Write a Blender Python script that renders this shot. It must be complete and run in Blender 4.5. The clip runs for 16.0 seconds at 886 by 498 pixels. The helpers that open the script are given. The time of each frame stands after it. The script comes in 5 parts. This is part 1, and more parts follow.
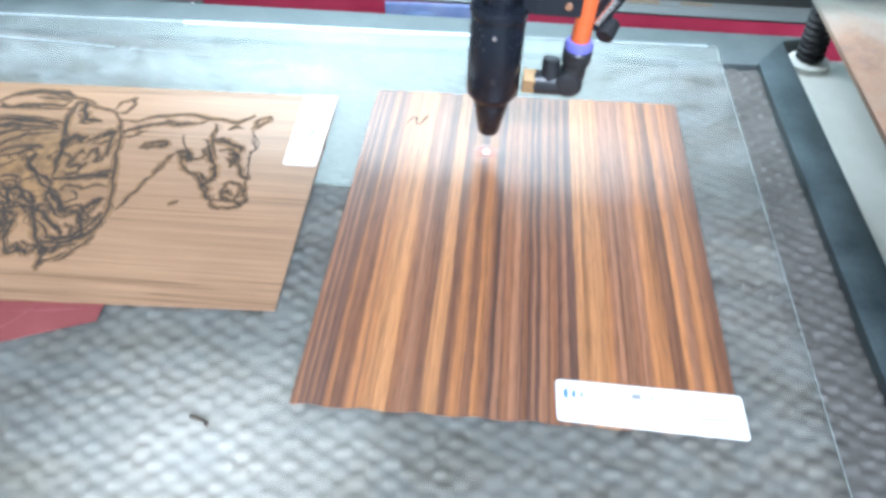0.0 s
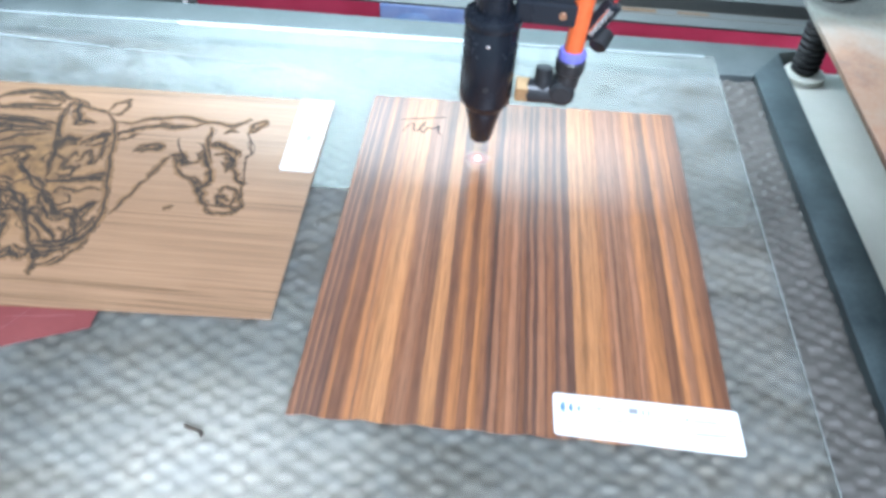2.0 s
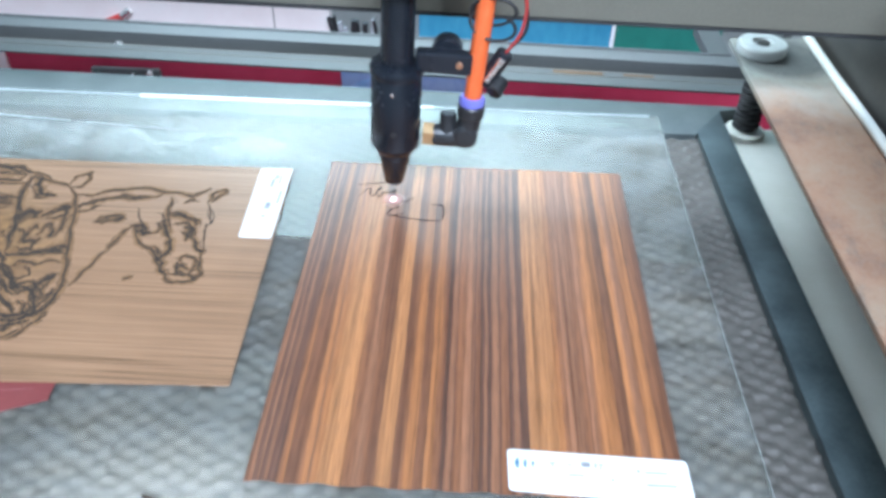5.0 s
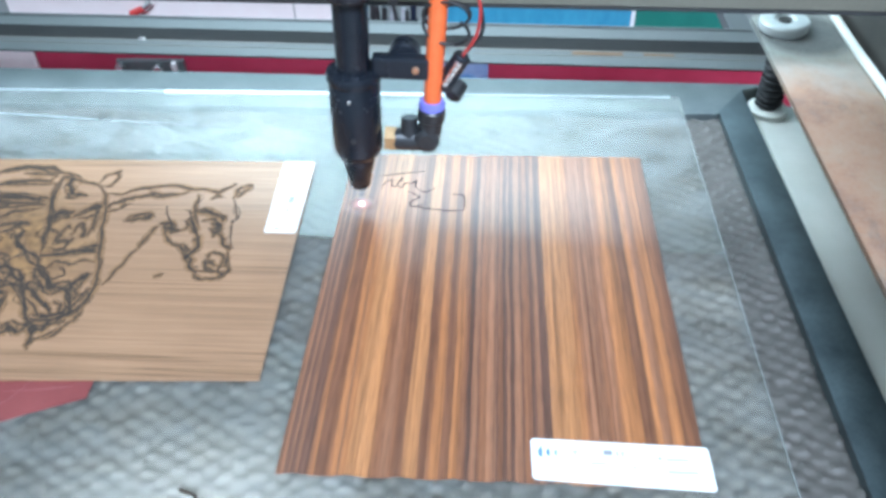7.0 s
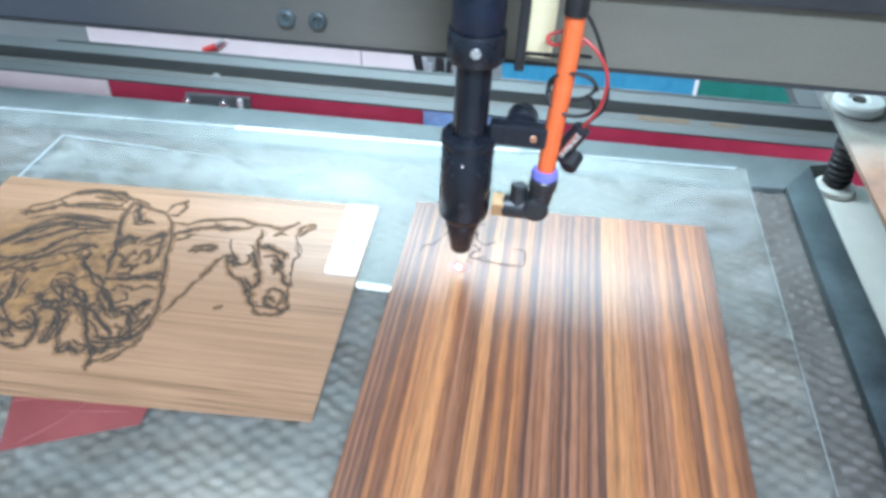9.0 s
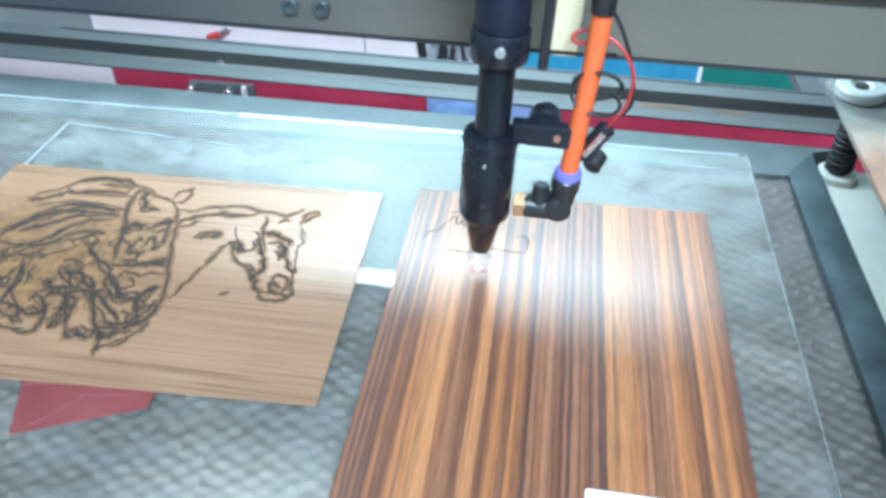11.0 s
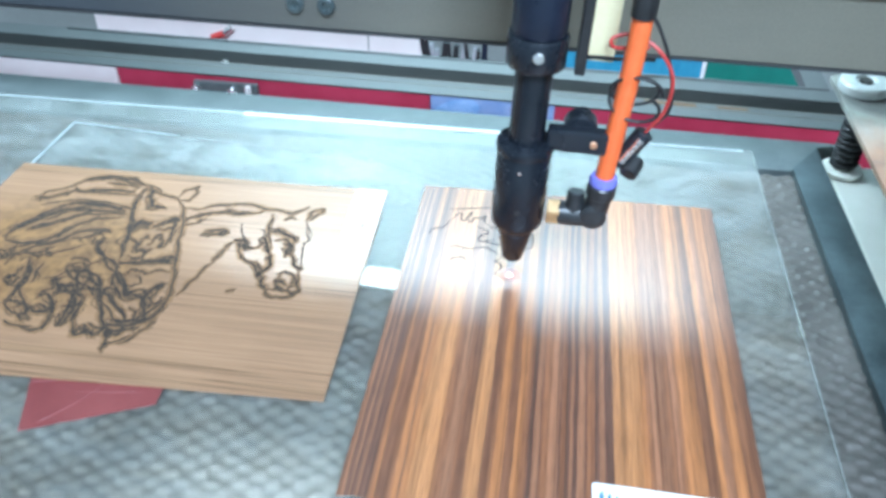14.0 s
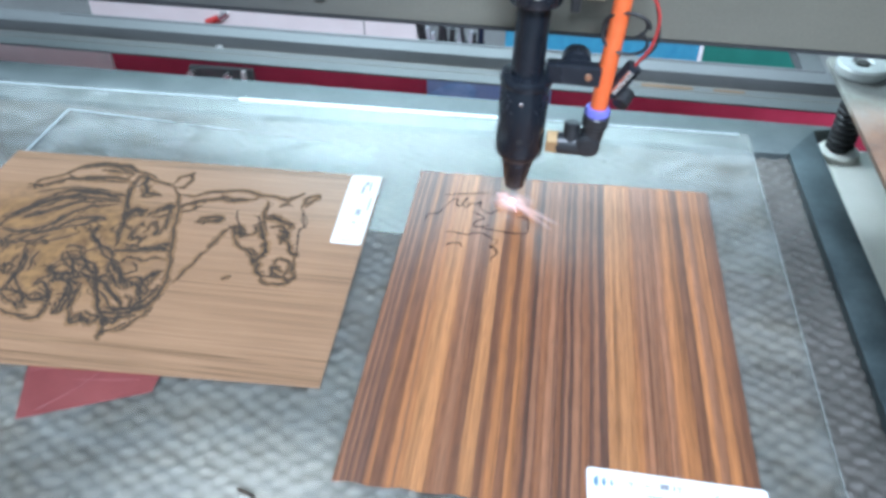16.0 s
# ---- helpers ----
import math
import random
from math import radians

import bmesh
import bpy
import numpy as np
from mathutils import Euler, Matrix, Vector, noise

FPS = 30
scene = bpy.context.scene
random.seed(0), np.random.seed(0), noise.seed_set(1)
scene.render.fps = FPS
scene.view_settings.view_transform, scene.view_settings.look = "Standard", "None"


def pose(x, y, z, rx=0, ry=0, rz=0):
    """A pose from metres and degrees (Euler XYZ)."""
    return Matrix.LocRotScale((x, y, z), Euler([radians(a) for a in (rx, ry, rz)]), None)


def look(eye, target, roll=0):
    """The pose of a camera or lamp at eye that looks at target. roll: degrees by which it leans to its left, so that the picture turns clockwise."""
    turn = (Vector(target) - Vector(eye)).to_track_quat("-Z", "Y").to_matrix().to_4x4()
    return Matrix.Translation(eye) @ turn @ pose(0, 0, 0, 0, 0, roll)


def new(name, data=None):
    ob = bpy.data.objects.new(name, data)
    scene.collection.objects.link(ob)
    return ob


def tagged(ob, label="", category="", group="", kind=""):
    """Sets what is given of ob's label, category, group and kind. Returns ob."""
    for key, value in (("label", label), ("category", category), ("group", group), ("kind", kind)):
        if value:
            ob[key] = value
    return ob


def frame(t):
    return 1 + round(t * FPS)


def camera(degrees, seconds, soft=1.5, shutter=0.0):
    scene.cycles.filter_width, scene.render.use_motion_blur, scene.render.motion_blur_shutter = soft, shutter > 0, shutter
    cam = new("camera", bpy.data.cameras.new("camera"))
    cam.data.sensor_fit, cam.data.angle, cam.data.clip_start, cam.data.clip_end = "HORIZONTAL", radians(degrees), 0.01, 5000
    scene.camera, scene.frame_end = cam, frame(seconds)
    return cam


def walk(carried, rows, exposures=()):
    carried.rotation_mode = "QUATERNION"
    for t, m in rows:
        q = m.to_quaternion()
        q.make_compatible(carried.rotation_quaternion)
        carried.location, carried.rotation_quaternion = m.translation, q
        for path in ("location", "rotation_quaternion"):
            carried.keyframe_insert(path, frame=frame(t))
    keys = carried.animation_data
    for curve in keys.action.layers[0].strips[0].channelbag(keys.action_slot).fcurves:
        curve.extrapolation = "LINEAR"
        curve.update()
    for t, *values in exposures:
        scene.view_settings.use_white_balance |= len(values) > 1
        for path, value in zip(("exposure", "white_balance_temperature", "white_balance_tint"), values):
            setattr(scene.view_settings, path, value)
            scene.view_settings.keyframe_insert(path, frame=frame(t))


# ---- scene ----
cam = camera(58.0, 16.0, soft=3.5)
PATH = [
    (0, (0.073, -0.383, 0.245), (-0.063, 1.06, -1.133), -0.0),
    (0.5, (0.067, -0.379, 0.244), (-0.049, 1.094, -1.104), 0.8),
    (1, (0.07, -0.379, 0.242), (0.005, 1.09, -1.114), 2.1),
    (1.5, (0.068, -0.38, 0.241), (0.01, 1.073, -1.132), 2.7),
    (2, (0.068, -0.379, 0.248), (-0.035, 1.063, -1.134), 1.7),
    (2.5, (0.071, -0.381, 0.247), (-0.008, 1.12, -1.073), 2.6),
    (3, (0.069, -0.381, 0.246), (-0.004, 1.124, -1.069), 3.0),
    (3.5, (0.07, -0.382, 0.244), (-0.004, 1.12, -1.074), 3.0),
    (4, (0.068, -0.381, 0.249), (-0.004, 1.143, -1.043), 2.8),
    (4.5, (0.074, -0.384, 0.254), (0.027, 1.159, -1.017), 2.0),
    (7, (0.08, -0.382, 0.267), (-0.035, 1.109, -1.062), -1.6),
    (7.5, (0.077, -0.381, 0.271), (-0.095, 1.148, -1.007), -0.5),
    (8, (0.074, -0.38, 0.271), (-0.142, 1.167, -0.977), 0.1),
    (8.5, (0.069, -0.381, 0.268), (-0.124, 1.188, -0.956), 1.2),
    (9, (0.067, -0.382, 0.267), (-0.142, 1.18, -0.964), 0.8),
    (11.5, (0.068, -0.385, 0.269), (-0.153, 1.151, -0.993), 0.4),
    (12, (0.068, -0.385, 0.269), (-0.16, 1.147, -0.998), 0.2),
    (12.5, (0.068, -0.386, 0.269), (-0.155, 1.15, -0.993), 0.3),
    (13, (0.069, -0.386, 0.269), (-0.153, 1.151, -0.991), 0.4),
    (13.5, (0.068, -0.386, 0.269), (-0.163, 1.147, -0.996), -0.1),
    (14, (0.067, -0.387, 0.268), (-0.157, 1.153, -0.988), 0.1),
    (14.5, (0.067, -0.387, 0.269), (-0.16, 1.149, -0.991), 0.1),
    (15, (0.067, -0.387, 0.268), (-0.159, 1.146, -0.996), -0.1),
    (15.5, (0.066, -0.386, 0.267), (-0.168, 1.136, -1.009), -0.4),
    (16, (0.069, -0.386, 0.269), (-0.15, 1.128, -1.019), -0.2),
]
EXPOSURES = [(0, -0.21, 5900, 13), (2, -0.26, 5900, 13), (3, -0.39, 5850, 14), (4.5, -0.40, 5850, 13), (7, -0.33, 5700, 9), (9, -0.32, 5800, 10),
             (11.5, -0.29, 5500, 4), (14.5, -0.30, 5500, 4), (15, -0.38, 5700, 8), (16, -0.43, 5800, 11)]
walk(cam, [(t, look(eye, target, roll)) for t, eye, target, roll in PATH], exposures=EXPOSURES)

# ---- world and light ----
world = bpy.data.worlds.new("world")
scene.world = world
world.use_nodes = True
world.node_tree.nodes["Background"].inputs[0].default_value = (0.72, 0.80, 0.85, 1)
world.node_tree.nodes["Background"].inputs[1].default_value = 0.25


def area_lamp(name, eye, target, sx, sy, watts, colour):
    data = bpy.data.lights.new(name, "AREA")
    data.shape, data.size, data.size_y, data.energy, data.color = "RECTANGLE", sx, sy, watts, colour
    ob = new(name, data)
    ob.matrix_world = look(eye, target)
    return ob


# two fluorescent fittings under the workshop ceiling
area_lamp("ceiling_tube_light", (-1.5, 0.2, 2.52), (-1.5, 0.2, 0), 1.2, 0.25, 30, (0.88, 0.97, 1.0))
area_lamp("ceiling_tube_light", (0.6, -2.0, 2.52), (0.5, -1.2, 0), 1.5, 0.4, 268, (0.82, 0.93, 1.05))
# the strip light fixed across the machine, behind the gantry
STRIP_Y, STRIP_Z = 0.131, 0.200
area_lamp("strip_light_tube", (0.0, STRIP_Y, STRIP_Z), (0.0, 0.035, 0.0), 0.41, 0.030, 1.9, (0.82, 0.97, 1.0))


# ---- materials ----
class Nodes:
    """A small helper for node materials."""

    def __init__(self, name):
        self.mat = bpy.data.materials.new(name)
        self.mat.use_nodes = True
        self.t = self.mat.node_tree
        self.bsdf = self.t.nodes["Principled BSDF"]
        self.out = self.t.nodes["Material Output"]
        self.coord = self.t.nodes.new("ShaderNodeTexCoord")

    def add(self, kind, **values):
        n = self.t.nodes.new(kind)
        for k, v in values.items():
            n.inputs[k].default_value = v
        return n

    def link(self, a, b):
        self.t.links.new(a, b)

    def place(self, scale=(1, 1, 1), space="Object"):
        m = self.add("ShaderNodeMapping", Scale=scale)
        self.link(self.coord.outputs[space], m.inputs[0])
        return m.outputs[0]

    def noise(self, scale, detail=4, rough=0.6, stretch=(1, 1, 1), distort=0.0):
        n = self.add("ShaderNodeTexNoise", Scale=scale, Detail=detail, Roughness=rough, Distortion=distort)
        self.link(self.place(stretch), n.inputs["Vector"])
        return n.outputs["Fac"]

    def ramp(self, fac, stops, mode="LINEAR"):
        n = self.t.nodes.new("ShaderNodeValToRGB")
        n.color_ramp.interpolation = mode
        e = n.color_ramp.elements
        while len(e) < len(stops):
            e.new(0.5)
        for k, (p, c) in zip(e, stops):
            k.position = p
            k.color = (*c, 1) if len(c) == 3 else c
        self.link(fac, n.inputs[0])
        return n.outputs[0]

    def grey(self, fac, lo, hi, a=0.3, b=0.7):
        n = self.add("ShaderNodeMapRange", **{"From Min": a, "From Max": b, "To Min": lo, "To Max": hi})
        self.link(fac, n.inputs[0])
        return n.outputs[0]

    def mix(self, fac, a, b, mode="MIX"):
        n = self.t.nodes.new("ShaderNodeMix")
        n.data_type, n.blend_type = "RGBA", mode
        if isinstance(fac, (int, float)):
            n.inputs["Factor"].default_value = fac
        else:
            self.link(fac, n.inputs["Factor"])
        for sock, v in ((n.inputs[6], a), (n.inputs[7], b)):
            if isinstance(v, tuple):
                sock.default_value = (*v, 1)
            else:
                self.link(v, sock)
        return n.outputs[2]

    def bump(self, height, strength, distance=0.001):
        n = self.add("ShaderNodeBump", Strength=strength, Distance=distance)
        self.link(height, n.inputs["Height"])
        self.link(n.outputs[0], self.bsdf.inputs["Normal"])

    def set(self, **values):
        for k, v in values.items():
            k = k.replace("_", " ")
            if hasattr(v, "links"):
                self.link(v, self.bsdf.inputs[k])
            elif isinstance(v, tuple):
                self.bsdf.inputs[k].default_value = (*v, 1)
            else:
                self.bsdf.inputs[k].default_value = v
        return self


def surface(name, dark, light, rough=0.5, metal=0.0, scale=60.0, stretch=(1, 1, 1), bump=0.1, coat=0.0, fine=900.0):
    """Paint, metal or plastic with stains at one scale and grain at another."""
    n = Nodes(name)
    big, small = n.noise(scale, 5, 0.65, stretch), n.noise(fine, 3, 0.6, stretch)
    both = n.mix(0.3, big, small)
    n.set(Base_Color=n.ramp(both, [(0.3, dark), (0.7, light)]), Metallic=metal, Coat_Weight=coat,
          Roughness=n.grey(big, max(0.03, rough - 0.08), min(1.0, rough + 0.1)))
    n.bump(small, bump, 0.0004)
    return n.mat


def glow(name, colour, strength):
    n = Nodes(name)
    n.set(Base_Color=(0, 0, 0), Emission_Color=colour, Emission_Strength=strength)
    return n.mat


def daylight():
    """Bright hazy sky, brightest towards the west."""
    n = Nodes("bright_daylight")
    g = n.t.nodes.new("ShaderNodeTexGradient")
    g.gradient_type = "SPHERICAL"
    m = n.add("ShaderNodeMapping", Location=(0.30, 0, -0.60), Scale=(0.85, 0.0, 0.35))
    n.link(n.coord.outputs["Object"], m.inputs[0])
    n.link(m.outputs[0], g.inputs[0])
    n.set(Base_Color=(0, 0, 0), Emission_Color=(0.66, 0.94, 1.0))
    n.link(n.grey(g.outputs["Fac"], 0.7, 6.4, 0.0, 0.70), n.bsdf.inputs["Emission Strength"])
    return n.mat


def cells():
    """Dull aluminium, sooted in patches; one pale spot paints in a highlight of the room light."""
    n = Nodes("honeycomb_aluminium")
    a, f = n.noise(17, 5, 0.6), n.noise(160, 4, 0.6)
    room_highlight = n.t.nodes.new("ShaderNodeTexGradient")
    room_highlight.gradient_type = "SPHERICAL"
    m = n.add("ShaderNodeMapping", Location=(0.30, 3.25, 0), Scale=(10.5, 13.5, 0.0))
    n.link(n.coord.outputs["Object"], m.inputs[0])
    n.link(m.outputs[0], room_highlight.inputs[0])
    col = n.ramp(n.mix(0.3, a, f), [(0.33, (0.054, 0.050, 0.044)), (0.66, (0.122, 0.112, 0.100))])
    n.set(Base_Color=n.mix(n.grey(n.mix(0.45, room_highlight.outputs["Fac"], n.noise(26, 4, 0.6), "OVERLAY"), 0.0, 0.75, 0.2, 0.85), col, (0.42, 0.405, 0.38)), Roughness=0.6, Metallic=0.15)
    n.bump(f, 0.1, 0.0004)
    return n.mat


def rusty():
    """Grey-green plate: a dark greasy ring round the washer, brown rust over the near part, fine scratches."""
    n = Nodes("rusty_plate")
    a, c, f = n.noise(16, 6, 0.65, (1, 0.7, 1), 0.4), n.noise(34, 5, 0.7), n.noise(600, 3, 0.6)
    sep = n.t.nodes.new("ShaderNodeSeparateXYZ")
    n.link(n.coord.outputs["Object"], sep.inputs[0])
    bare = n.ramp(c, [(0.32, (0.21, 0.22, 0.20)), (0.5, (0.32, 0.325, 0.29)), (0.68, (0.25, 0.23, 0.19))])
    rust = n.ramp(c, [(0.30, (0.34, 0.23, 0.15)), (0.5, (0.33, 0.185, 0.11)), (0.62, (0.26, 0.14, 0.085)), (0.75, (0.17, 0.11, 0.08))])
    reach = n.add("ShaderNodeMath")
    reach.operation = "MULTIPLY_ADD"
    n.link(a, reach.inputs[0])
    reach.inputs[1].default_value = 0.16
    n.link(sep.outputs[1], reach.inputs[2])
    col = n.mix(n.grey(reach.outputs[0], 1.0, 0.0, 0.075, 0.125), bare, rust)
    ring = n.t.nodes.new("ShaderNodeTexGradient")
    ring.gradient_type = "SPHERICAL"
    m = n.add("ShaderNodeMapping", Location=(-7.9, -2.1, 0), Scale=(30.0, 30.0, 0.0))
    n.link(n.coord.outputs["Object"], m.inputs[0])
    n.link(m.outputs[0], ring.inputs[0])
    grease = n.mix(0.35, ring.outputs["Fac"], a, "OVERLAY")
    col = n.mix(n.grey(grease, 0.0, 0.85, 0.08, 0.3), col, (0.075, 0.078, 0.078))
    col = n.mix(n.grey(n.noise(1.0, 4, 0.65, (60, 25, 1)), 0.0, 0.6, 0.56, 0.7), col, (0.11, 0.10, 0.085))
    n.set(Base_Color=n.mix(n.grey(f, 0.0, 0.2), col, (0.42, 0.40, 0.36)), Roughness=0.5)
    n.bump(c, 0.15, 0.0006)
    return n.mat


def graded_beam():
    """Olive grey paint, grading to a dark blue-grey towards one end."""
    n = Nodes("olive_grey_beam")
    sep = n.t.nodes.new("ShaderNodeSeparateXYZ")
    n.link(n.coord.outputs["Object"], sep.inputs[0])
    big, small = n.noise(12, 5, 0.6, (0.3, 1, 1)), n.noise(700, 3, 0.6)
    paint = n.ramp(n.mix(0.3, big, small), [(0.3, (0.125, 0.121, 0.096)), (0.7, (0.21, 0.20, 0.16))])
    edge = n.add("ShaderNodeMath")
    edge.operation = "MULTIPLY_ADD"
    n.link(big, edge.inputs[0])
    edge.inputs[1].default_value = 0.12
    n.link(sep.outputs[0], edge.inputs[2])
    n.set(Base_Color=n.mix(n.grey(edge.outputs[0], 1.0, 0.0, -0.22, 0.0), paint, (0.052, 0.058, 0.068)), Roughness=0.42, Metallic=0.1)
    n.bump(small, 0.1, 0.0004)
    return n.mat


def clear_sheet(name, tint, dust_lo, dust_hi, rough, ior=1.49, far_dust=0.0):
    """Clear acrylic: it lets light through, mirrors by the angle, and carries a film of dust."""
    n = Nodes(name)
    m1 = gloss = n.add("ShaderNodeBsdfGlass", Color=(*tint, 1), Roughness=rough, IOR=ior)
    dust = n.add("ShaderNodeBsdfDiffuse", Color=(0.34, 0.37, 0.37, 1))
    blot = n.noise(38, 6, 0.7, (1, 1.6, 1), 0.6)
    grain = n.noise(420, 4, 0.7)
    m2 = n.t.nodes.new("ShaderNodeMixShader")
    film = n.grey(n.mix(0.4, blot, grain), dust_lo, dust_hi, 0.42, 0.66)
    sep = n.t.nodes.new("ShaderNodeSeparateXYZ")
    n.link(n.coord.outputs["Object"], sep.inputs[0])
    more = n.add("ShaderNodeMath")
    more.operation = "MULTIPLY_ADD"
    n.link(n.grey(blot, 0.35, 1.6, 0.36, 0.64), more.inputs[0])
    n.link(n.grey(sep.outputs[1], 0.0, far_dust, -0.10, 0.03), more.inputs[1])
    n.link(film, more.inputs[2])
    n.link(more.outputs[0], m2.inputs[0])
    n.link(m1.outputs[0], m2.inputs[1]), n.link(dust.outputs[0], m2.inputs[2])
    b = n.add("ShaderNodeBump", Strength=0.03, Distance=0.0004)
    n.link(blot, b.inputs["Height"])
    n.link(b.outputs[0], gloss.inputs["Normal"])
    n.link(m2.outputs[0], n.out.inputs[0])
    return n.mat


def striped_veneer():
    n = Nodes("zebrano_veneer")
    sep = n.t.nodes.new("ShaderNodeSeparateXYZ")
    n.link(n.coord.outputs["Object"], sep.inputs[0])
    wave = n.noise(6, 2, 0.5, (1, 1, 1))
    add = n.add("ShaderNodeMath")
    add.operation = "MULTIPLY_ADD"
    n.link(wave, add.inputs[0])
    add.inputs[1].default_value = 0.003
    n.link(sep.outputs[0], add.inputs[2])
    across = n.add("ShaderNodeMapRange", **{"From Min": 0.0023, "From Max": 0.1673, "To Min": 0.0, "To Max": 1.0})
    ripple = n.add("ShaderNodeMath")
    ripple.operation = "MULTIPLY_ADD"
    n.link(n.noise(1.0, 3, 0.6, (120, 22, 1)), ripple.inputs[0])
    ripple.inputs[1].default_value = 0.0016
    n.link(add.outputs[0], ripple.inputs[2])
    n.link(ripple.outputs[0], across.inputs[0])
    # D dark, G greyish dark, M brown, P pinkish tan, O orange, L light orange
    D, G, M, P, O, L = (0.165, 0.068, 0.035), (0.160, 0.073, 0.045), (0.245, 0.100, 0.046), (0.300, 0.134, 0.069), (0.395, 0.160, 0.057), (0.435, 0.194, 0.075)
    K = (0.120, 0.056, 0.037)
    # where each stripe begins across the sheet
    west = [(0.000, D), (0.005, P), (0.012, K), (0.024, P), (0.030, K), (0.041, P), (0.047, K), (0.054, G), (0.059, K), (0.067, M), (0.079, O), (0.085, D), (0.106, M), (0.122, O),
            (0.139, P), (0.144, O), (0.160, L), (0.212, O), (0.218, M), (0.236, P), (0.261, M), (0.273, D), (0.291, L), (0.327, D), (0.345, M), (0.352, O),
            (0.376, D), (0.400, O), (0.418, M), (0.436, K), (0.448, P), (0.461, K)]
    east = [(0.467, M), (0.485, P), (0.509, K), (0.515, M), (0.527, K), (0.539, P), (0.545, K), (0.558, P), (0.576, K), (0.582, M), (0.600, K), (0.612, P),
            (0.624, K), (0.648, L), (0.715, O), (0.733, M), (0.745, P), (0.758, M), (0.764, P), (0.782, M), (0.794, D), (0.800, P), (0.812, M), (0.818, O),
            (0.867, D), (0.891, O), (0.909, P), (0.927, M), (0.933, O), (0.958, D), (0.964, M), (0.982, D)]
    half = n.add("ShaderNodeMath")
    half.operation = "GREATER_THAN"
    n.link(across.outputs[0], half.inputs[0])
    half.inputs[1].default_value = 0.467

    def middles(stops, end):
        return [((p + q) / 2, c) for (p, c), q in zip(stops, [p for p, c in stops[1:]] + [end])]

    soft = n.mix(half.outputs[0], n.ramp(across.outputs[0], middles(west, 0.467)), n.ramp(across.outputs[0], middles(east, 1.0)))
    hard = n.mix(half.outputs[0], n.ramp(across.outputs[0], west, "CONSTANT"), n.ramp(across.outputs[0], east, "CONSTANT"))
    col = n.mix(0.72, soft, hard)
    fine = n.noise(1.0, 3, 0.7, (650, 3, 1), 0.2)
    mid = n.noise(1.0, 3, 0.6, (400, 5, 1), 0.2)
    fleck = n.noise(1.0, 2, 0.6, (900, 60, 1))
    col = n.mix(0.5, col, n.ramp(mid, [(0.36, (0.36, 0.31, 0.30)), (0.45, (0.8, 0.76, 0.74)), (0.54, (1.05, 1.03, 1.0)), (0.66, (1.3, 1.26, 1.22))]), "MULTIPLY")
    col = n.mix(0.55, col, n.ramp(fine, [(0.36, (0.52, 0.49, 0.48)), (0.58, (1.16, 1.14, 1.12))]), "MULTIPLY")
    col = n.mix(0.6, col, n.ramp(fleck, [(0.35, (0.65, 0.65, 0.65)), (0.55, (1.1, 1.1, 1.1))]), "MULTIPLY")
    n.set(Base_Color=col, Roughness=n.grey(fine, 0.3, 0.42), Coat_Weight=0.9, Coat_Roughness=0.37, Coat_IOR=1.5, Specular_IOR_Level=0.3)
    n.bump(fine, 0.12, 0.0003)
    return n.mat


def pale_veneer():
    n = Nodes("teak_veneer")
    a = n.noise(1.0, 3, 0.5, (1.5, 120, 1), 0.9)
    b = n.noise(1.0, 3, 0.7, (14, 900, 1), 0.2)
    c = n.noise(14, 3, 0.5)
    col = n.ramp(a, [(0.36, (0.325, 0.187, 0.098)), (0.385, (0.175, 0.092, 0.045)), (0.405, (0.320, 0.182, 0.098)), (0.55, (0.380, 0.220, 0.122)), (0.62, (0.345, 0.195, 0.105)), (0.632, (0.24, 0.13, 0.065)), (0.65, (0.33, 0.19, 0.10))])
    col = n.mix(0.7, col, n.ramp(b, [(0.35, (0.66, 0.63, 0.60)), (0.6, (1.08, 1.06, 1.05))]), "MULTIPLY")
    col = n.mix(0.5, col, n.ramp(c, [(0.35, (0.85, 0.82, 0.8)), (0.65, (1.1, 1.1, 1.1))]), "MULTIPLY")
    scorched = n.t.nodes.new("ShaderNodeTexGradient")
    scorched.gradient_type = "SPHERICAL"
    m = n.add("ShaderNodeMapping", Location=(2.45, 1.55, 0), Scale=(13.0, 16.5, 0.0))
    n.link(n.coord.outputs["Object"], m.inputs[0])
    n.link(m.outputs[0], scorched.inputs[0])
    smoke = n.mix(0.5, scorched.outputs["Fac"], n.noise(95, 5, 0.65), "OVERLAY")
    col = n.mix(n.grey(smoke, 0.0, 0.95, 0.0, 0.40), col, n.ramp(n.noise(130, 4, 0.6), [(0.35, (0.13, 0.064, 0.024)), (0.6, (0.31, 0.165, 0.062))]))
    n.set(Base_Color=col, Roughness=0.45, Coat_Weight=0.5, Coat_Roughness=0.22)
    n.bump(b, 0.1, 0.0003)
    return n.mat


VENEER, TEAK = striped_veneer(), pale_veneer()
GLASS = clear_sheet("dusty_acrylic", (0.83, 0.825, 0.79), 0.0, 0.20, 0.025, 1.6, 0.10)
FILM = clear_sheet("clear_film", (0.99, 1.0, 1.0), 0.0, 0.03, 0.03, 1.05)
EDGE_GLINT = surface("acrylic_edge_glint", (0.66, 0.78, 0.78), (0.85, 0.93, 0.92), 0.25, 0, 200)
RUST_STAIN = surface("rust_stain", (0.16, 0.085, 0.04), (0.24, 0.16, 0.10), 0.6, 0, 90)
EDGE_DULL = surface("dull_acrylic_edge", (0.24, 0.28, 0.28), (0.40, 0.45, 0.45), 0.5, 0, 120)
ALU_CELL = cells()
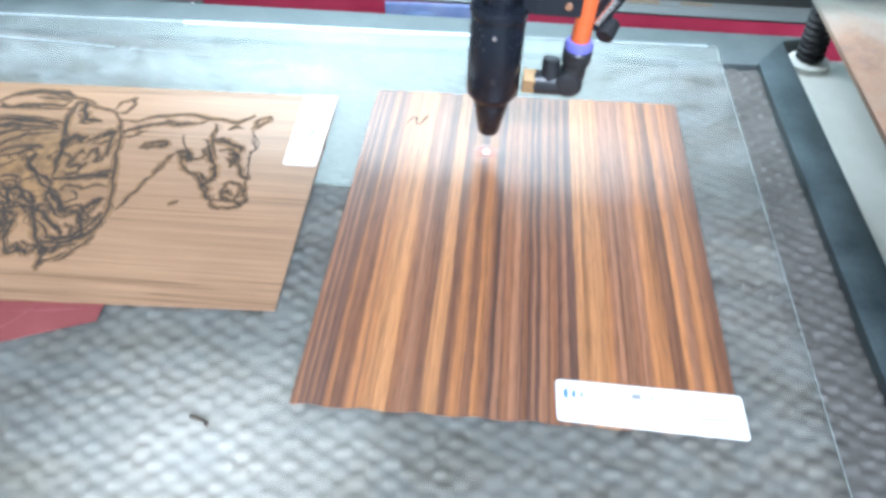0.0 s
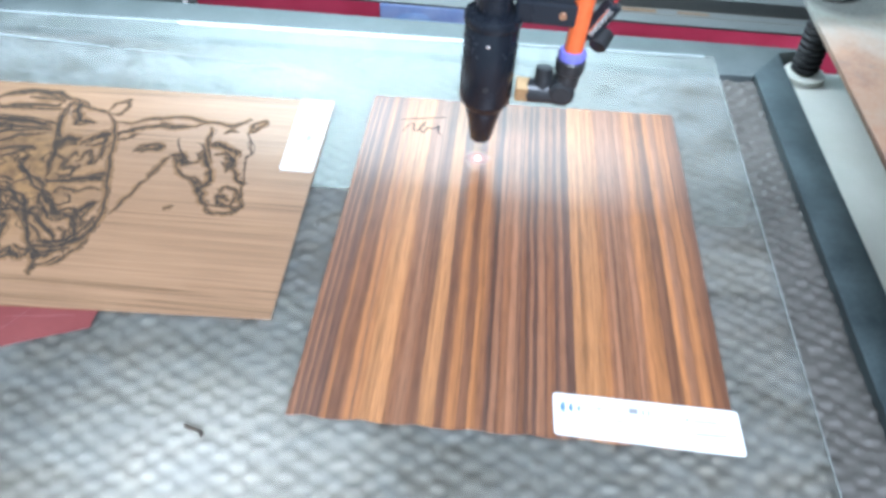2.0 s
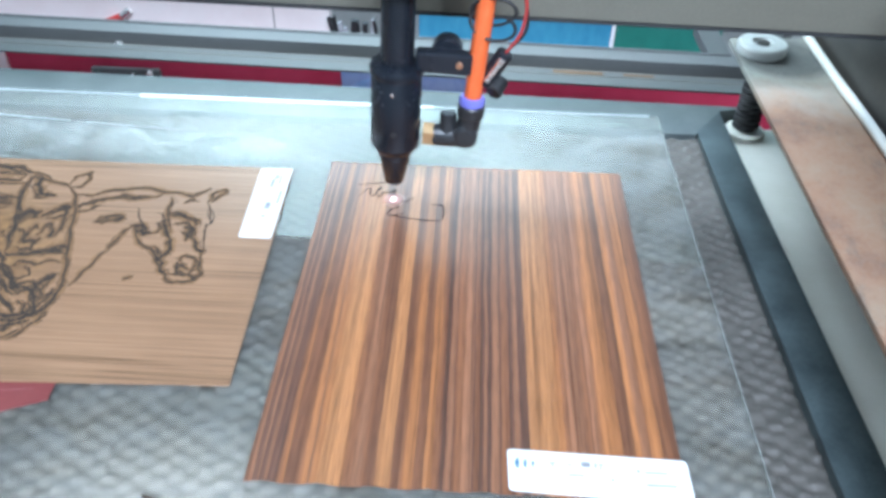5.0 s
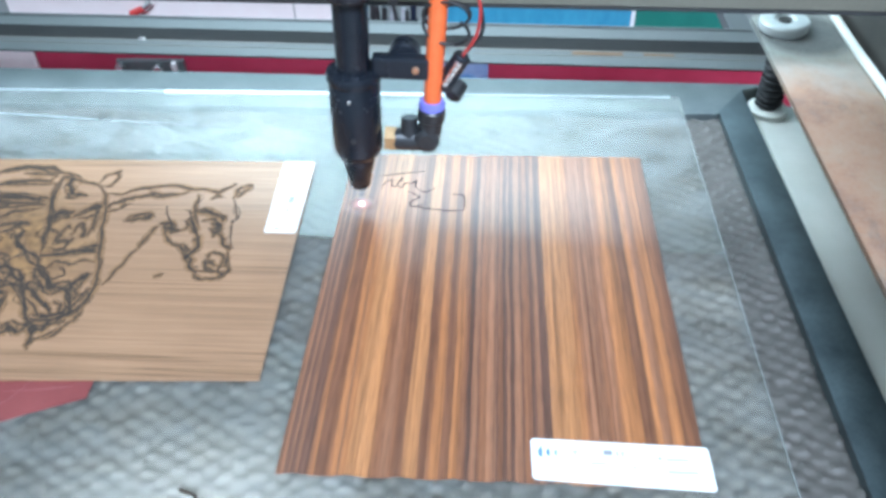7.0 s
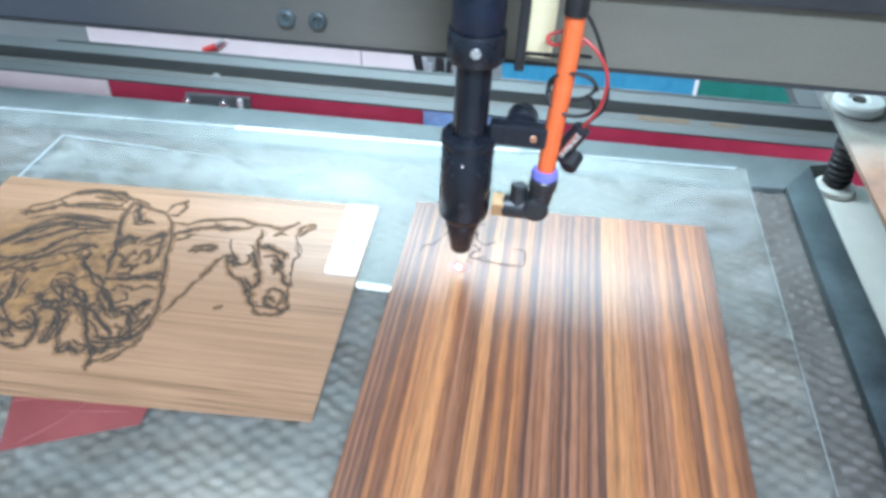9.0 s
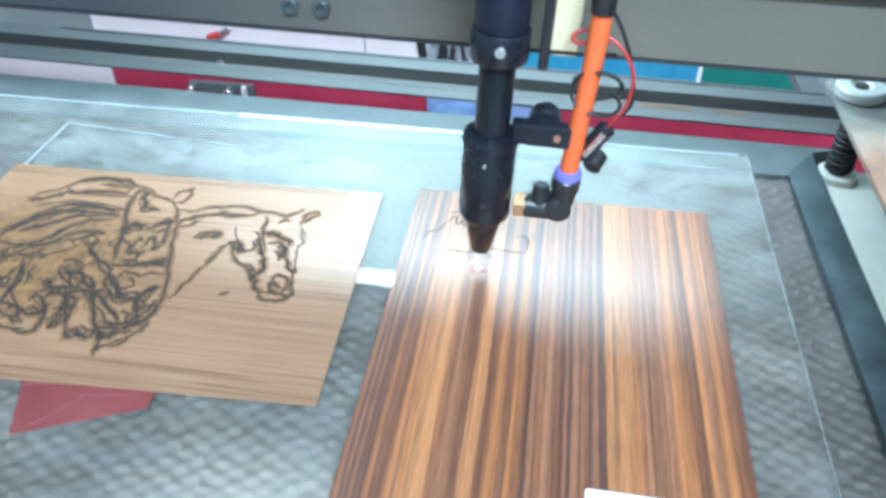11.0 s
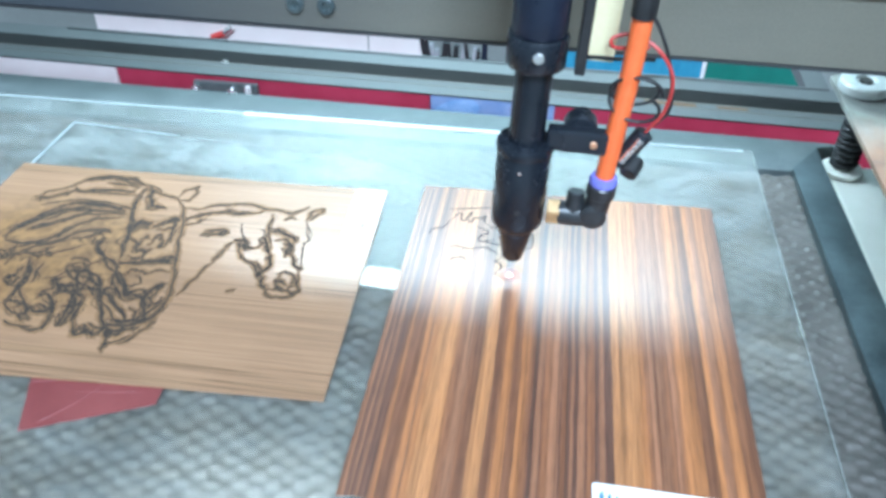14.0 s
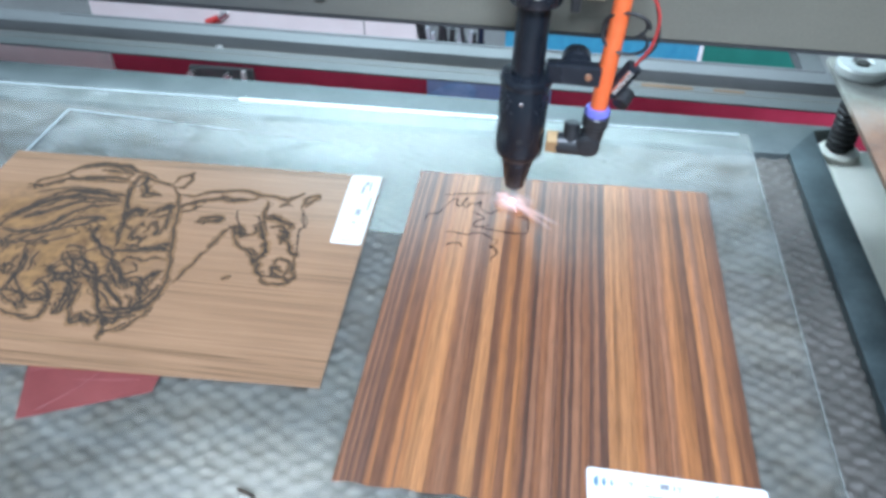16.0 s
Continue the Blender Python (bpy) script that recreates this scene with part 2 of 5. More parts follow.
TRAY = surface("sooty_tray", (0.05, 0.05, 0.05), (0.14, 0.14, 0.14), 0.7, 0, 50)
DARK_WALL = surface("smoked_steel_wall", (0.030, 0.028, 0.025), (0.11, 0.10, 0.085), 0.4, 0.2, 18, (1, 1, 0.5))
BAR_GREY = surface("dull_steel_bar", (0.075, 0.09, 0.09), (0.155, 0.18, 0.18), 0.5, 0.2, 45, (1, 1, 1), 0.2)
BAR_DARK = surface("blued_steel_bar", (0.026, 0.036, 0.040), (0.095, 0.125, 0.130), 0.36, 0.1, 40, (1, 1, 1), 0.2)
RAIL_ALU = surface("anodised_rail", (0.125, 0.13, 0.13), (0.18, 0.185, 0.185), 0.5, 0.1, 30, (0.2, 1, 1), 0.1)
GROOVE = surface("greasy_groove", (0.20, 0.19, 0.17), (0.30, 0.28, 0.26), 0.6, 0.2, 22, (0.5, 1, 1), 0.1)
CREAM = surface("cream_painted_steel", (0.78, 0.78, 0.70), (0.88, 0.88, 0.82), 0.45, 0, 35)
BLACK = surface("black_anodised", (0.010, 0.013, 0.019), (0.024, 0.029, 0.040), 0.26, 0.3, 14, bump=0.0)
BLACK_MATT = surface("matt_black_metal", (0.012, 0.012, 0.013), (0.03, 0.03, 0.032), 0.5, 0.1, 150, bump=0.1)
NAVY = surface("blue_black_anodised", (0.008, 0.012, 0.025), (0.018, 0.026, 0.05), 0.35, 0.2, 100)
PLASTIC = surface("black_plastic", (0.015, 0.016, 0.018), (0.035, 0.037, 0.04), 0.35, 0, 200, bump=0.05)
BRASS = surface("brass", (0.55, 0.36, 0.18), (0.78, 0.56, 0.32), 0.5, 1.0, 200)
STEEL = surface("bright_steel", (0.62, 0.62, 0.62), (0.82, 0.82, 0.8), 0.25, 0.9, 150)
ZINC = surface("zinc_plated_steel", (0.50, 0.53, 0.51), (0.66, 0.69, 0.67), 0.42, 0.25, 90)
ORANGE = surface("orange_hose", (0.80, 0.13, 0.030), (0.92, 0.19, 0.055), 0.4, 0, 120, bump=0.03)
PURPLE = surface("blue_release_ring", (0.16, 0.16, 0.55), (0.24, 0.24, 0.7), 0.4, 0, 120)
RED_WIRE = surface("red_wire", (0.40, 0.03, 0.03), (0.55, 0.06, 0.05), 0.4, 0, 120)
BEAM = graded_beam()
BEAM_DARK = surface("black_beam_edge", (0.02, 0.02, 0.022), (0.05, 0.05, 0.052), 0.45, 0.1, 30)
RUST = rusty()
RED_PAINT = surface("red_paint", (0.31, 0.022, 0.05), (0.44, 0.042, 0.088), 0.5, 0, 30)
RED_FILM = surface("red_film", (0.16, 0.034, 0.034), (0.24, 0.056, 0.052), 0.35, 0, 30)
RED_CREASE = surface("creased_red_film", (0.19, 0.046, 0.046), (0.27, 0.072, 0.068), 0.4, 0, 60)
LABEL = surface("white_label", (0.78, 0.78, 0.76), (0.86, 0.86, 0.85), 0.45, 0, 80, bump=0.02)
INK_BLUE = surface("blue_ink", (0.06, 0.16, 0.26), (0.11, 0.25, 0.36), 0.5)
INK_GREY = surface("grey_ink", (0.22, 0.22, 0.23), (0.38, 0.38, 0.4), 0.5)
BURN = surface("burnt_line", (0.012, 0.009, 0.007), (0.075, 0.050, 0.032), 0.85, 0, 330)
SCORCH = surface("scorched_wood", (0.13, 0.065, 0.026), (0.30, 0.165, 0.075), 0.7, 0, 160)
SOOT = surface("fine_burnt_line", (0.006, 0.005, 0.005), (0.022, 0.018, 0.016), 0.9, 0, 260)
PINKISH = surface("pink_card", (0.70, 0.61, 0.59), (0.80, 0.73, 0.71), 0.6, 0, 25)
BLUE_SHEET = surface("blue_sheet", (0.03, 0.20, 0.34), (0.07, 0.32, 0.46), 0.5, 0, 40, (3, 1, 1))
GREEN_SHEET = surface("green_sheet", (0.01, 0.13, 0.10), (0.025, 0.20, 0.15), 0.5, 0, 40)
LILAC = surface("lilac_print", (0.08, 0.18, 0.42), (0.36, 0.44, 0.62), 0.45, 0, 22)
BLUE_DISC = surface("blue_print", (0.03, 0.17, 0.42), (0.45, 0.6, 0.85), 0.5, 0, 40)
WALL = surface("workshop_wall", (0.42, 0.44, 0.44), (0.55, 0.57, 0.57), 0.8, 0, 3, fine=60)
FLOOR = surface("concrete_floor", (0.22, 0.22, 0.21), (0.34, 0.34, 0.33), 0.8, 0, 3, fine=80)
CABINET = surface("grey_machine_paint", (0.30, 0.31, 0.32), (0.42, 0.43, 0.44), 0.5, 0, 8)
SKY = daylight()


def soft_glow(name, colour, strength, sx, sy):
    """A flat glow for bloom, haze and lens streaks: brightest at the beam, thinning out to nothing."""
    n = Nodes(name)
    g = n.t.nodes.new("ShaderNodeTexGradient")
    g.gradient_type = "SPHERICAL"
    m = n.add("ShaderNodeMapping", Scale=(1 / sx, 1 / sy, 0.0))
    n.link(n.coord.outputs["Object"], m.inputs[0])
    n.link(m.outputs[0], g.inputs[0])
    power = n.add("ShaderNodeMath")
    power.operation = "POWER"
    n.link(g.outputs["Fac"], power.inputs[0])
    power.inputs[1].default_value = 2.0
    e = n.add("ShaderNodeEmission", Color=(*colour, 1), Strength=strength)
    clear = n.t.nodes.new("ShaderNodeBsdfTransparent")
    both = n.t.nodes.new("ShaderNodeMixShader")
    n.link(power.outputs[0], both.inputs[0])
    n.link(clear.outputs[0], both.inputs[1]), n.link(e.outputs[0], both.inputs[2])
    n.link(both.outputs[0], n.out.inputs[0])
    return n.mat


BLOOM = soft_glow("pink_bloom", (1.0, 0.80, 0.80), 1.7, 0.014, 0.011)
FLARE = soft_glow("glowing_flare", (1.0, 0.93, 0.92), 1.9, 0.038, 0.035)
BLAZE = soft_glow("glowing_blaze", (1.0, 0.90, 0.88), 1.9, 0.030, 0.026)
BEAMLET = soft_glow("long_lens_streak", (1.0, 0.84, 0.80), 1.5, 0.062, 0.0060)
STREAK = soft_glow("glowing_lens_streak", (1.0, 0.74, 0.72), 1.6, 0.036, 0.0034)
HAZE = soft_glow("pink_haze", (1.0, 0.76, 0.76), 1.3, 0.008, 0.007)
SPOT = glow("laser_glow", (1.0, 0.62, 0.66), 5.0)
SPOT_CORE = glow("laser_core", (1.0, 0.93, 0.92), 11.0)
TIP_RED = glow("red_aperture", (1.0, 0.10, 0.08), 1.2)


# ---- mesh helpers ----
def part(name, bm, mat, parent=None, label=""):
    me = bpy.data.meshes.new(name)
    bmesh.ops.recalc_face_normals(bm, faces=bm.faces)
    for e in bm.edges:
        if len(e.link_faces) == 2 and e.calc_face_angle(0) > 0.6:
            e.smooth = False
    bm.to_mesh(me)
    bm.free()
    me.materials.append(mat)
    ob = new(name, me)
    ob.parent = parent
    return tagged(ob, label=label)


def empty(name, at=(0, 0, 0)):
    ob = new(name)
    ob.empty_display_size = 0.02
    ob.location = at
    return ob


def box(bm, a, b, bevel=0.0):
    c, s = [(p + q) / 2 for p, q in zip(a, b)], [abs(q - p) for p, q in zip(a, b)]
    made = bmesh.ops.create_cube(bm, size=1, matrix=Matrix.Translation(c) @ Matrix.Diagonal((*s, 1)))
    if bevel:
        edges = {e for v in made["verts"] for e in v.link_edges}
        bmesh.ops.bevel(bm, geom=list(edges), offset=bevel, segments=2, profile=0.6, affect="EDGES")
    return bm


def lathe(bm, profile, seg=40, m=Matrix(), sharp=False):
    """A turned shape from (radius, height) pairs, round m's z axis."""
    rings = []
    for r, z in profile:
        rings.append([bm.verts.new(m @ Vector((r * math.cos(2 * math.pi * i / seg), r * math.sin(2 * math.pi * i / seg), z))) for i in range(seg)])
    for a, b in zip(rings, rings[1:]):
        for i in range(seg):
            f = bm.faces.new((a[i], a[(i + 1) % seg], b[(i + 1) % seg], b[i]))
            f.smooth = not sharp
    bm.faces.new(rings[0]), bm.faces.new(rings[-1])
    return bm


def rod(bm, p, q, r, seg=20, r2=None):
    p, q = Vector(p), Vector(q)
    turn = (q - p).to_track_quat("Z", "Y").to_matrix().to_4x4()
    n = (q - p).length
    e = min(r, n) * 0.12
    r2 = r if r2 is None else r2
    return lathe(bm, [(r - e, 0), (r, e), (r2, n - e), (r2 - e, n)], seg, Matrix.Translation(p) @ turn)


def spline(points, per=8):
    """A smooth line through the points (Catmull-Rom)."""
    p = [Vector(q) for q in points]
    p = [2 * p[0] - p[1]] + p + [2 * p[-1] - p[-2]]
    out = []
    for a, b, c, d in zip(p, p[1:], p[2:], p[3:]):
        for k in range(per):
            t = k / per
            out.append(0.5 * (2 * b + (c - a) * t + (2 * a - 5 * b + 4 * c - d) * t * t + (3 * b - a - 3 * c + d) * t ** 3))
    return out + [p[-2]]


def hose(bm, points, r, seg=12, per=8):
    line = spline(points, per)
    rings, side = [], Vector((0, 1, 0.01))
    for i, c in enumerate(line):
        d = (line[min(i + 1, len(line) - 1)] - line[max(i - 1, 0)]).normalized()
        side = (side - d * side.dot(d)).normalized()
        up = d.cross(side)
        rings.append([bm.verts.new(c + r * (side * math.cos(2 * math.pi * k / seg) + up * math.sin(2 * math.pi * k / seg))) for k in range(seg)])
    for a, b in zip(rings, rings[1:]):
        for k in range(seg):
            bm.faces.new((a[k], a[(k + 1) % seg], b[(k + 1) % seg], b[k])).smooth = True
    bm.faces.new(rings[0]), bm.faces.new(rings[-1])
    return bm


def slab(bm, corners, z0, z1, round_by=0.0, wobble=0.0):
    """A flat sheet with the given outline; its corners may be rounded."""
    pts = []
    n = len(corners)
    for i, c in enumerate(corners):
        c = Vector(c)
        if round_by:
            a, b = Vector(corners[i - 1]), Vector(corners[(i + 1) % n])
            u, v = c + (a - c).normalized() * round_by, c + (b - c).normalized() * round_by
            pts += [(1 - t) ** 2 * u + 2 * t * (1 - t) * c + t * t * v for t in (0, 0.25, 0.5, 0.75, 1)]
        else:
            pts.append(c)
    if wobble:
        fine = []
        for a, b in zip(pts, pts[1:] + pts[:1]):
            fine += [a.lerp(b, k / 24) + Vector((random.uniform(-1, 1), random.uniform(-1, 1))) * (wobble if k else 0) for k in range(24)]
        pts = fine
    low, top = [bm.verts.new((p.x, p.y, z0)) for p in pts], [bm.verts.new((p.x, p.y, z1)) for p in pts]
    bm.faces.new(low), bm.faces.new(top)
    for i in range(len(pts)):
        j = (i + 1) % len(pts)
        bm.faces.new((low[i], low[j], top[j], top[i]))
    return bm


def ribbon(bm, points, width, z, per=6, high=0.00012):
    """A burnt line: a thin raised ribbon of uneven width that tapers at its ends."""
    line = spline([(x, y, 0) for x, y in points], per)
    rows = []
    for i, c in enumerate(line):
        d = line[min(i + 1, len(line) - 1)] - line[max(i - 1, 0)]
        s = Vector((-d.y, d.x, 0)).normalized()
        f = i / max(1, len(line) - 1)
        w = 0.5 * width * (0.35 + 0.65 * min(1, 5 * f, 5 * (1 - f))) * random.uniform(0.65, 1.25)
        rows.append([bm.verts.new(c + s * w + Vector((0, 0, z))), bm.verts.new(c + Vector((0, 0, z + high))), bm.verts.new(c - s * w + Vector((0, 0, z)))])
    for a, b in zip(rows, rows[1:]):
        bm.faces.new((a[0], a[1], b[1], b[0])), bm.faces.new((a[1], a[2], b[2], b[1]))
    return bm


B = bmesh.new
# ---- workshop ----
def room():
    part("floor", box(B(), (-3.2, -3.2, -1.0), (3.2, 2.4, -0.9)), FLOOR)
    part("ceiling", box(B(), (-3.2, -3.2, 2.6), (3.2, 2.4, 2.7)), WALL)
    part("wall_west", box(B(), (-3.2, -3.1, -0.9), (-3.1, 2.3, 2.6)), WALL)
    part("wall_east", box(B(), (3.1, -3.1, -0.9), (3.2, 2.3, 2.6)), WALL)
    part("wall_south", box(B(), (-3.2, -3.2, -0.9), (3.2, -3.1, 2.6)), WALL)
    x0, x1, z0, z1 = -2.4, 1.7, 0.62, 2.5
    bm = B()
    box(bm, (-3.2, 2.3, -0.9), (x0, 2.4, 2.6)), box(bm, (x1, 2.3, -0.9), (3.2, 2.4, 2.6))
    box(bm, (x0, 2.3, -0.9), (x1, 2.4, z0)), box(bm, (x0, 2.3, z1), (x1, 2.4, 2.6))
    part("wall_north", bm, WALL)
    win = part("window_1", box(B(), (x0, 2.34, z0), (x0 + 0.05, 2.38, z1)), RAIL_ALU)
    for a, b in (((x1 - 0.05, z0), (x1, z1)), ((x0 + 0.05, z0), (x1 - 0.05, z0 + 0.05)), ((x0 + 0.05, z1 - 0.05), (x1 - 0.05, z1))):
        part("window_frame", box(B(), (a[0], 2.34, a[1]), (b[0], 2.38, b[1])), RAIL_ALU, win)
    sky = part("backdrop", box(B(), (x0 - 0.3, 2.44, z0 - 0.3), (x1 + 0.3, 2.45, z1 + 0.3)), SKY)
    for ob in scene.objects:
        if ob.type == "MESH" and ob.parent is None and "kind" not in ob:
            tagged(ob, kind="structure")
    tagged(win, "grey aluminium workshop window, bright with daylight", "window")
    tagged(sky, "bright white daylight outside the window", "sky")


room()


# ---- laser cutter: bed and frame ----
HEX_X, HEX_Y = 0.0060, 0.0041
random.seed(21)
LEAN = [(random.gauss(0, 0.13), random.gauss(0, 0.13), random.uniform(-0.0003, 0.0003)) for k in range(211)]


def honeycomb():
    """The honeycomb under its soot: rounded cells in staggered rows, with pits between them; the bed is a little wavy."""
    step, verts, faces = 0.00098, [], []
    nx, ny = int(0.69 / step), int(0.41 / step)
    for j in range(ny + 1):
        for i in range(nx + 1):
            x, y = -0.46 + i * step, -0.36 + j * step
            wx = 0.9952 * x + 0.0976 * y + 0.0009 * noise.noise(Vector((x * 50, y * 50, 1)))
            wy = 0.9952 * y - 0.0976 * x + 0.0009 * noise.noise(Vector((x * 50, y * 50, 5)))
            c = math.cos(math.pi * wx / HEX_X) * math.cos(math.pi * wy / HEX_Y)
            bump = min(1.0, max(0.0, (c + 0.70) / 1.15))
            bump = bump * bump * (3 - 2 * bump)
            # each cell's top leans its own way
            p, q = round(wx / HEX_X), round(wy / HEX_Y)
            if (p + q) % 2:
                dx, dy = wx / HEX_X - p, wy / HEX_Y - q
                if abs(dx) > abs(dy):
                    p += 1 if dx > 0 else -1
                else:
                    q += 1 if dy > 0 else -1
            lean = LEAN[(p * 31 + q * 17) % 211]
            top = (lean[0] - 0.10) * (wx - p * HEX_X) + (lean[1] - 0.06) * (wy - q * HEX_Y) + lean[2]
            wave = noise.noise(Vector((x * 21, y * 27, 3)))
            verts.append((x, y, min(-0.0034, -0.0068 + bump * (0.0009 + 1.2 * top) + 0.0027 * wave)))
    for j in range(ny):
        for i in range(nx):
            x, y = -0.46 + i * step, -0.36 + j * step
            if y < 0.0515 and x < 0.2215 + 0.0145 * (0.053 - y):
                k = j * (nx + 1) + i
                faces.append((k, k + 1, k + nx + 2, k + nx + 1))
    me = bpy.data.meshes.new("honeycomb")
    me.from_pydata(verts, [], faces)
    me.polygons.foreach_set("use_smooth", [True] * len(me.polygons))
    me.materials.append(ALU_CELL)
    return tagged(new("honeycomb_bed", me), "grey aluminium honeycomb cutting bed with rounded cells", "cutting bed", kind="stuff")


MITRE_X = 0.2195


def bed_frame():
    bed = empty("bed_frame", (0, 0.0, -0.02))
    def bar(name, a, b, mat, label):
        ob = part(name, box(B(), a, b, 0.0006), mat, bed, label)
        ob.matrix_parent_inverse = Matrix.Translation((0, 0, 0.02))
        return ob
    back = part("back_bar", slab(B(), [(-0.50, 0.053), (MITRE_X, 0.053), (MITRE_X + 0.022, 0.0835), (0.262, 0.0900), (-0.50, 0.1070)], -0.03, -0.0036), BAR_GREY, bed, "dull grey steel bar")
    back.matrix_parent_inverse = Matrix.Translation((0, 0, 0.02))
    side = part("side_bar", slab(B(), [(MITRE_X + 0.0005, 0.0530), (0.2395, 0.0790), (0.2398, 0.0500), (0.2475, -0.36), (0.2260, -0.36)], -0.012, -0.0015), BAR_DARK, bed, "black steel bar")
    side.matrix_parent_inverse = Matrix.Translation((0, 0, 0.02))
    bar("tray", (-0.50, -0.36, -0.03), (0.2390, 0.0525, -0.0165), TRAY, "sooty tray under the honeycomb")
    return tagged(bed, "steel bed frame round the honeycomb, worn and dusty", "machine bed")


honeycomb(), bed_frame()


def acrylic():
    far, right, front, left = 0.0685, 0.1965, -0.345, -0.44
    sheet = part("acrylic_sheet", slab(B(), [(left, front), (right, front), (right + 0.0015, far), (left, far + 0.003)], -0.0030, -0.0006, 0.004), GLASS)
    sheet.visible_shadow = False
    tagged(sheet, "clear dusty acrylic sheet lying on the honeycomb", "plastic sheet")
    # the window's glint on the far edge, painted as a paler middle stretch
    part("far_edge", box(B(), (-0.135, far - 0.0024, -0.0030), (0.055, far + 0.0004, -0.0002), 0.0004), EDGE_GLINT, sheet, "cut edge with a painted glint")
    for x0, x1 in ((-0.34, -0.1352), (0.0552, right - 0.004)):
        part("far_edge", box(B(), (x0, far - 0.0014, -0.0030), (x1, far + 0.0004, -0.0003), 0.0004), EDGE_DULL, sheet, "pale cut edge")
    part("side_edge", box(B(), (right + 0.0004, front + 0.01, -0.0016), (right + 0.0007, far - 0.004, -0.0007), 0.0001), EDGE_DULL, sheet, "pale cut edge")
    film = part("clear_film", slab(B(), [(-0.243, -0.13), (-0.04, -0.14), (-0.03, 0.022), (-0.242, 0.039)], -0.0005, -0.0001), FILM)
    film.visible_shadow = False
    tagged(film, "thin clear film with pale edges on the acrylic", "plastic film")
    part("film_edge", slab(B(), [(-0.2424, 0.0375), (-0.1660, 0.0312), (-0.1658, 0.0325), (-0.2424, 0.0392)], -0.0001, 0.0002), EDGE_DULL, film)
    part("film_edge", slab(B(), [(-0.156, 0.0305), (-0.073, 0.0245), (-0.073, 0.0252), (-0.156, 0.0316)], -0.0001, 0.0001), EDGE_DULL, film)
    part("film_edge", slab(B(), [(-0.2440, -0.03), (-0.2424, -0.03), (-0.2410, 0.0385), (-0.2430, 0.0390)], -0.0001, 0.0002), EDGE_DULL, film)


acrylic()


def machine():
    cab = empty("machine_cabinet", (0, 0, -0.9))
    shift = Matrix.Translation((0, 0, 0.9))
    def piece(name, a, b, mat, label="", bevel=0.002):
        ob = part(name, box(B(), a, b, bevel), mat, cab, label)
        ob.matrix_parent_inverse = shift
    piece("side_ledge", (0.2482, -0.40, -0.03), (0.2905, 0.079, -0.0125), CREAM, "cream painted steel ledge")
    piece("ledge_lip", (0.2402, -0.40, -0.03), (0.2482, 0.079, -0.0128), CREAM)
    piece("inner_wall", (0.2908, -0.40, -0.9), (0.3100, 0.108, 0.16), DARK_WALL, "smoke-darkened inner side wall")
    piece("side_wall", (0.42, -0.40, -0.9), (0.44, 0.40, 0.03), BAR_DARK, "dark side wall")
    piece("side_wall", (-0.62, -0.40, -0.9), (-0.60, 0.40, 0.03), CABINET)
    piece("front_wall", (-0.60, -0.40, -0.9), (0.42, -0.38, -0.04), CABINET)
    piece("back_wall", (-0.60, 0.385, -0.9), (0.42, 0.40, -0.16), RED_PAINT, "red painted back wall")
    piece("well_floor", (-0.60, 0.088, -0.22), (0.42, 0.385, -0.20), RED_PAINT, "red painted well floor")
    piece("base", (-0.60, -0.38, -0.9), (0.42, 0.385, -0.85), CABINET)
    piece("red_panel", (-0.395, 0.345, -0.20), (0.42, 0.352, -0.10), RED_PAINT, "red painted panel")
    piece("white_panel", (-0.598, 0.345, -0.20), (-0.397, 0.352, -0.10), PINKISH, "off-white panel")
    tagged(cab, "laser cutter cabinet, cream and red painted steel, open on top", "laser cutter")
    rail = B()
    prof = [(0, -0.0055), (0, -0.004), (0.0195, -0.004), (0.0195, -0.0085), (0.0275, -0.0085), (0.0275, 0.002), (0.0455, 0.002), (0.0455, -0.012), (0.015, -0.012)]
    ends = [[rail.verts.new((x, 0.1195 + y - 0.0355 * x, z)) for y, z in prof] for x in (-0.60, 0.285)]
    rail.faces.new(ends[0]), rail.faces.new(ends[1])
    for i in range(len(prof)):
        j = (i + 1) % len(prof)
        rail.faces.new((ends[0][i], ends[0][j], ends[1][j], ends[1][i]))
    bmesh.ops.recalc_face_normals(rail, faces=rail.faces)
    r = part("back_rail", rail, RAIL_ALU)

    def strip(name, x0, x1, y0, y1, z0, z1, mat, label=""):
        return part(name, slab(B(), [(x, 0.1195 + y - 0.0355 * x) for x, y in ((x0, y0), (x1, y0), (x1, y1), (x0, y1))], z0, z1), mat, r, label)

    strip("groove", -0.595, 0.28, 0.0198, 0.0272, -0.0084, -0.0072, GROOVE, "greasy brown groove")
    strip("groove_line", -0.595, 0.28, 0.0120, 0.0128, -0.0041, -0.0037, GROOVE)
    strip("rust_mark", 0.135, 0.170, 0.0140, 0.0190, -0.0041, -0.0038, RUST_STAIN, "brown rust mark")
    strip("rust_mark", 0.184, 0.205, 0.0150, 0.0185, -0.0041, -0.0038, RUST_STAIN)
    strip("top_lip", -0.32, 0.262, 0.0432, 0.0452, 0.0021, 0.0030, RAIL_ALU)
    strip("end_leg", 0.2475, 0.2635, 0.0456, 0.0950, -0.006, 0.0020, RAIL_ALU)
    part("bolt", rod(B(), (-0.181, 0.1505, -0.0072), (-0.181, 0.1505, -0.0050), 0.003, 12), STEEL, r)
    tagged(r, "grey anodised aluminium rail with a greasy groove", "rail")


machine()


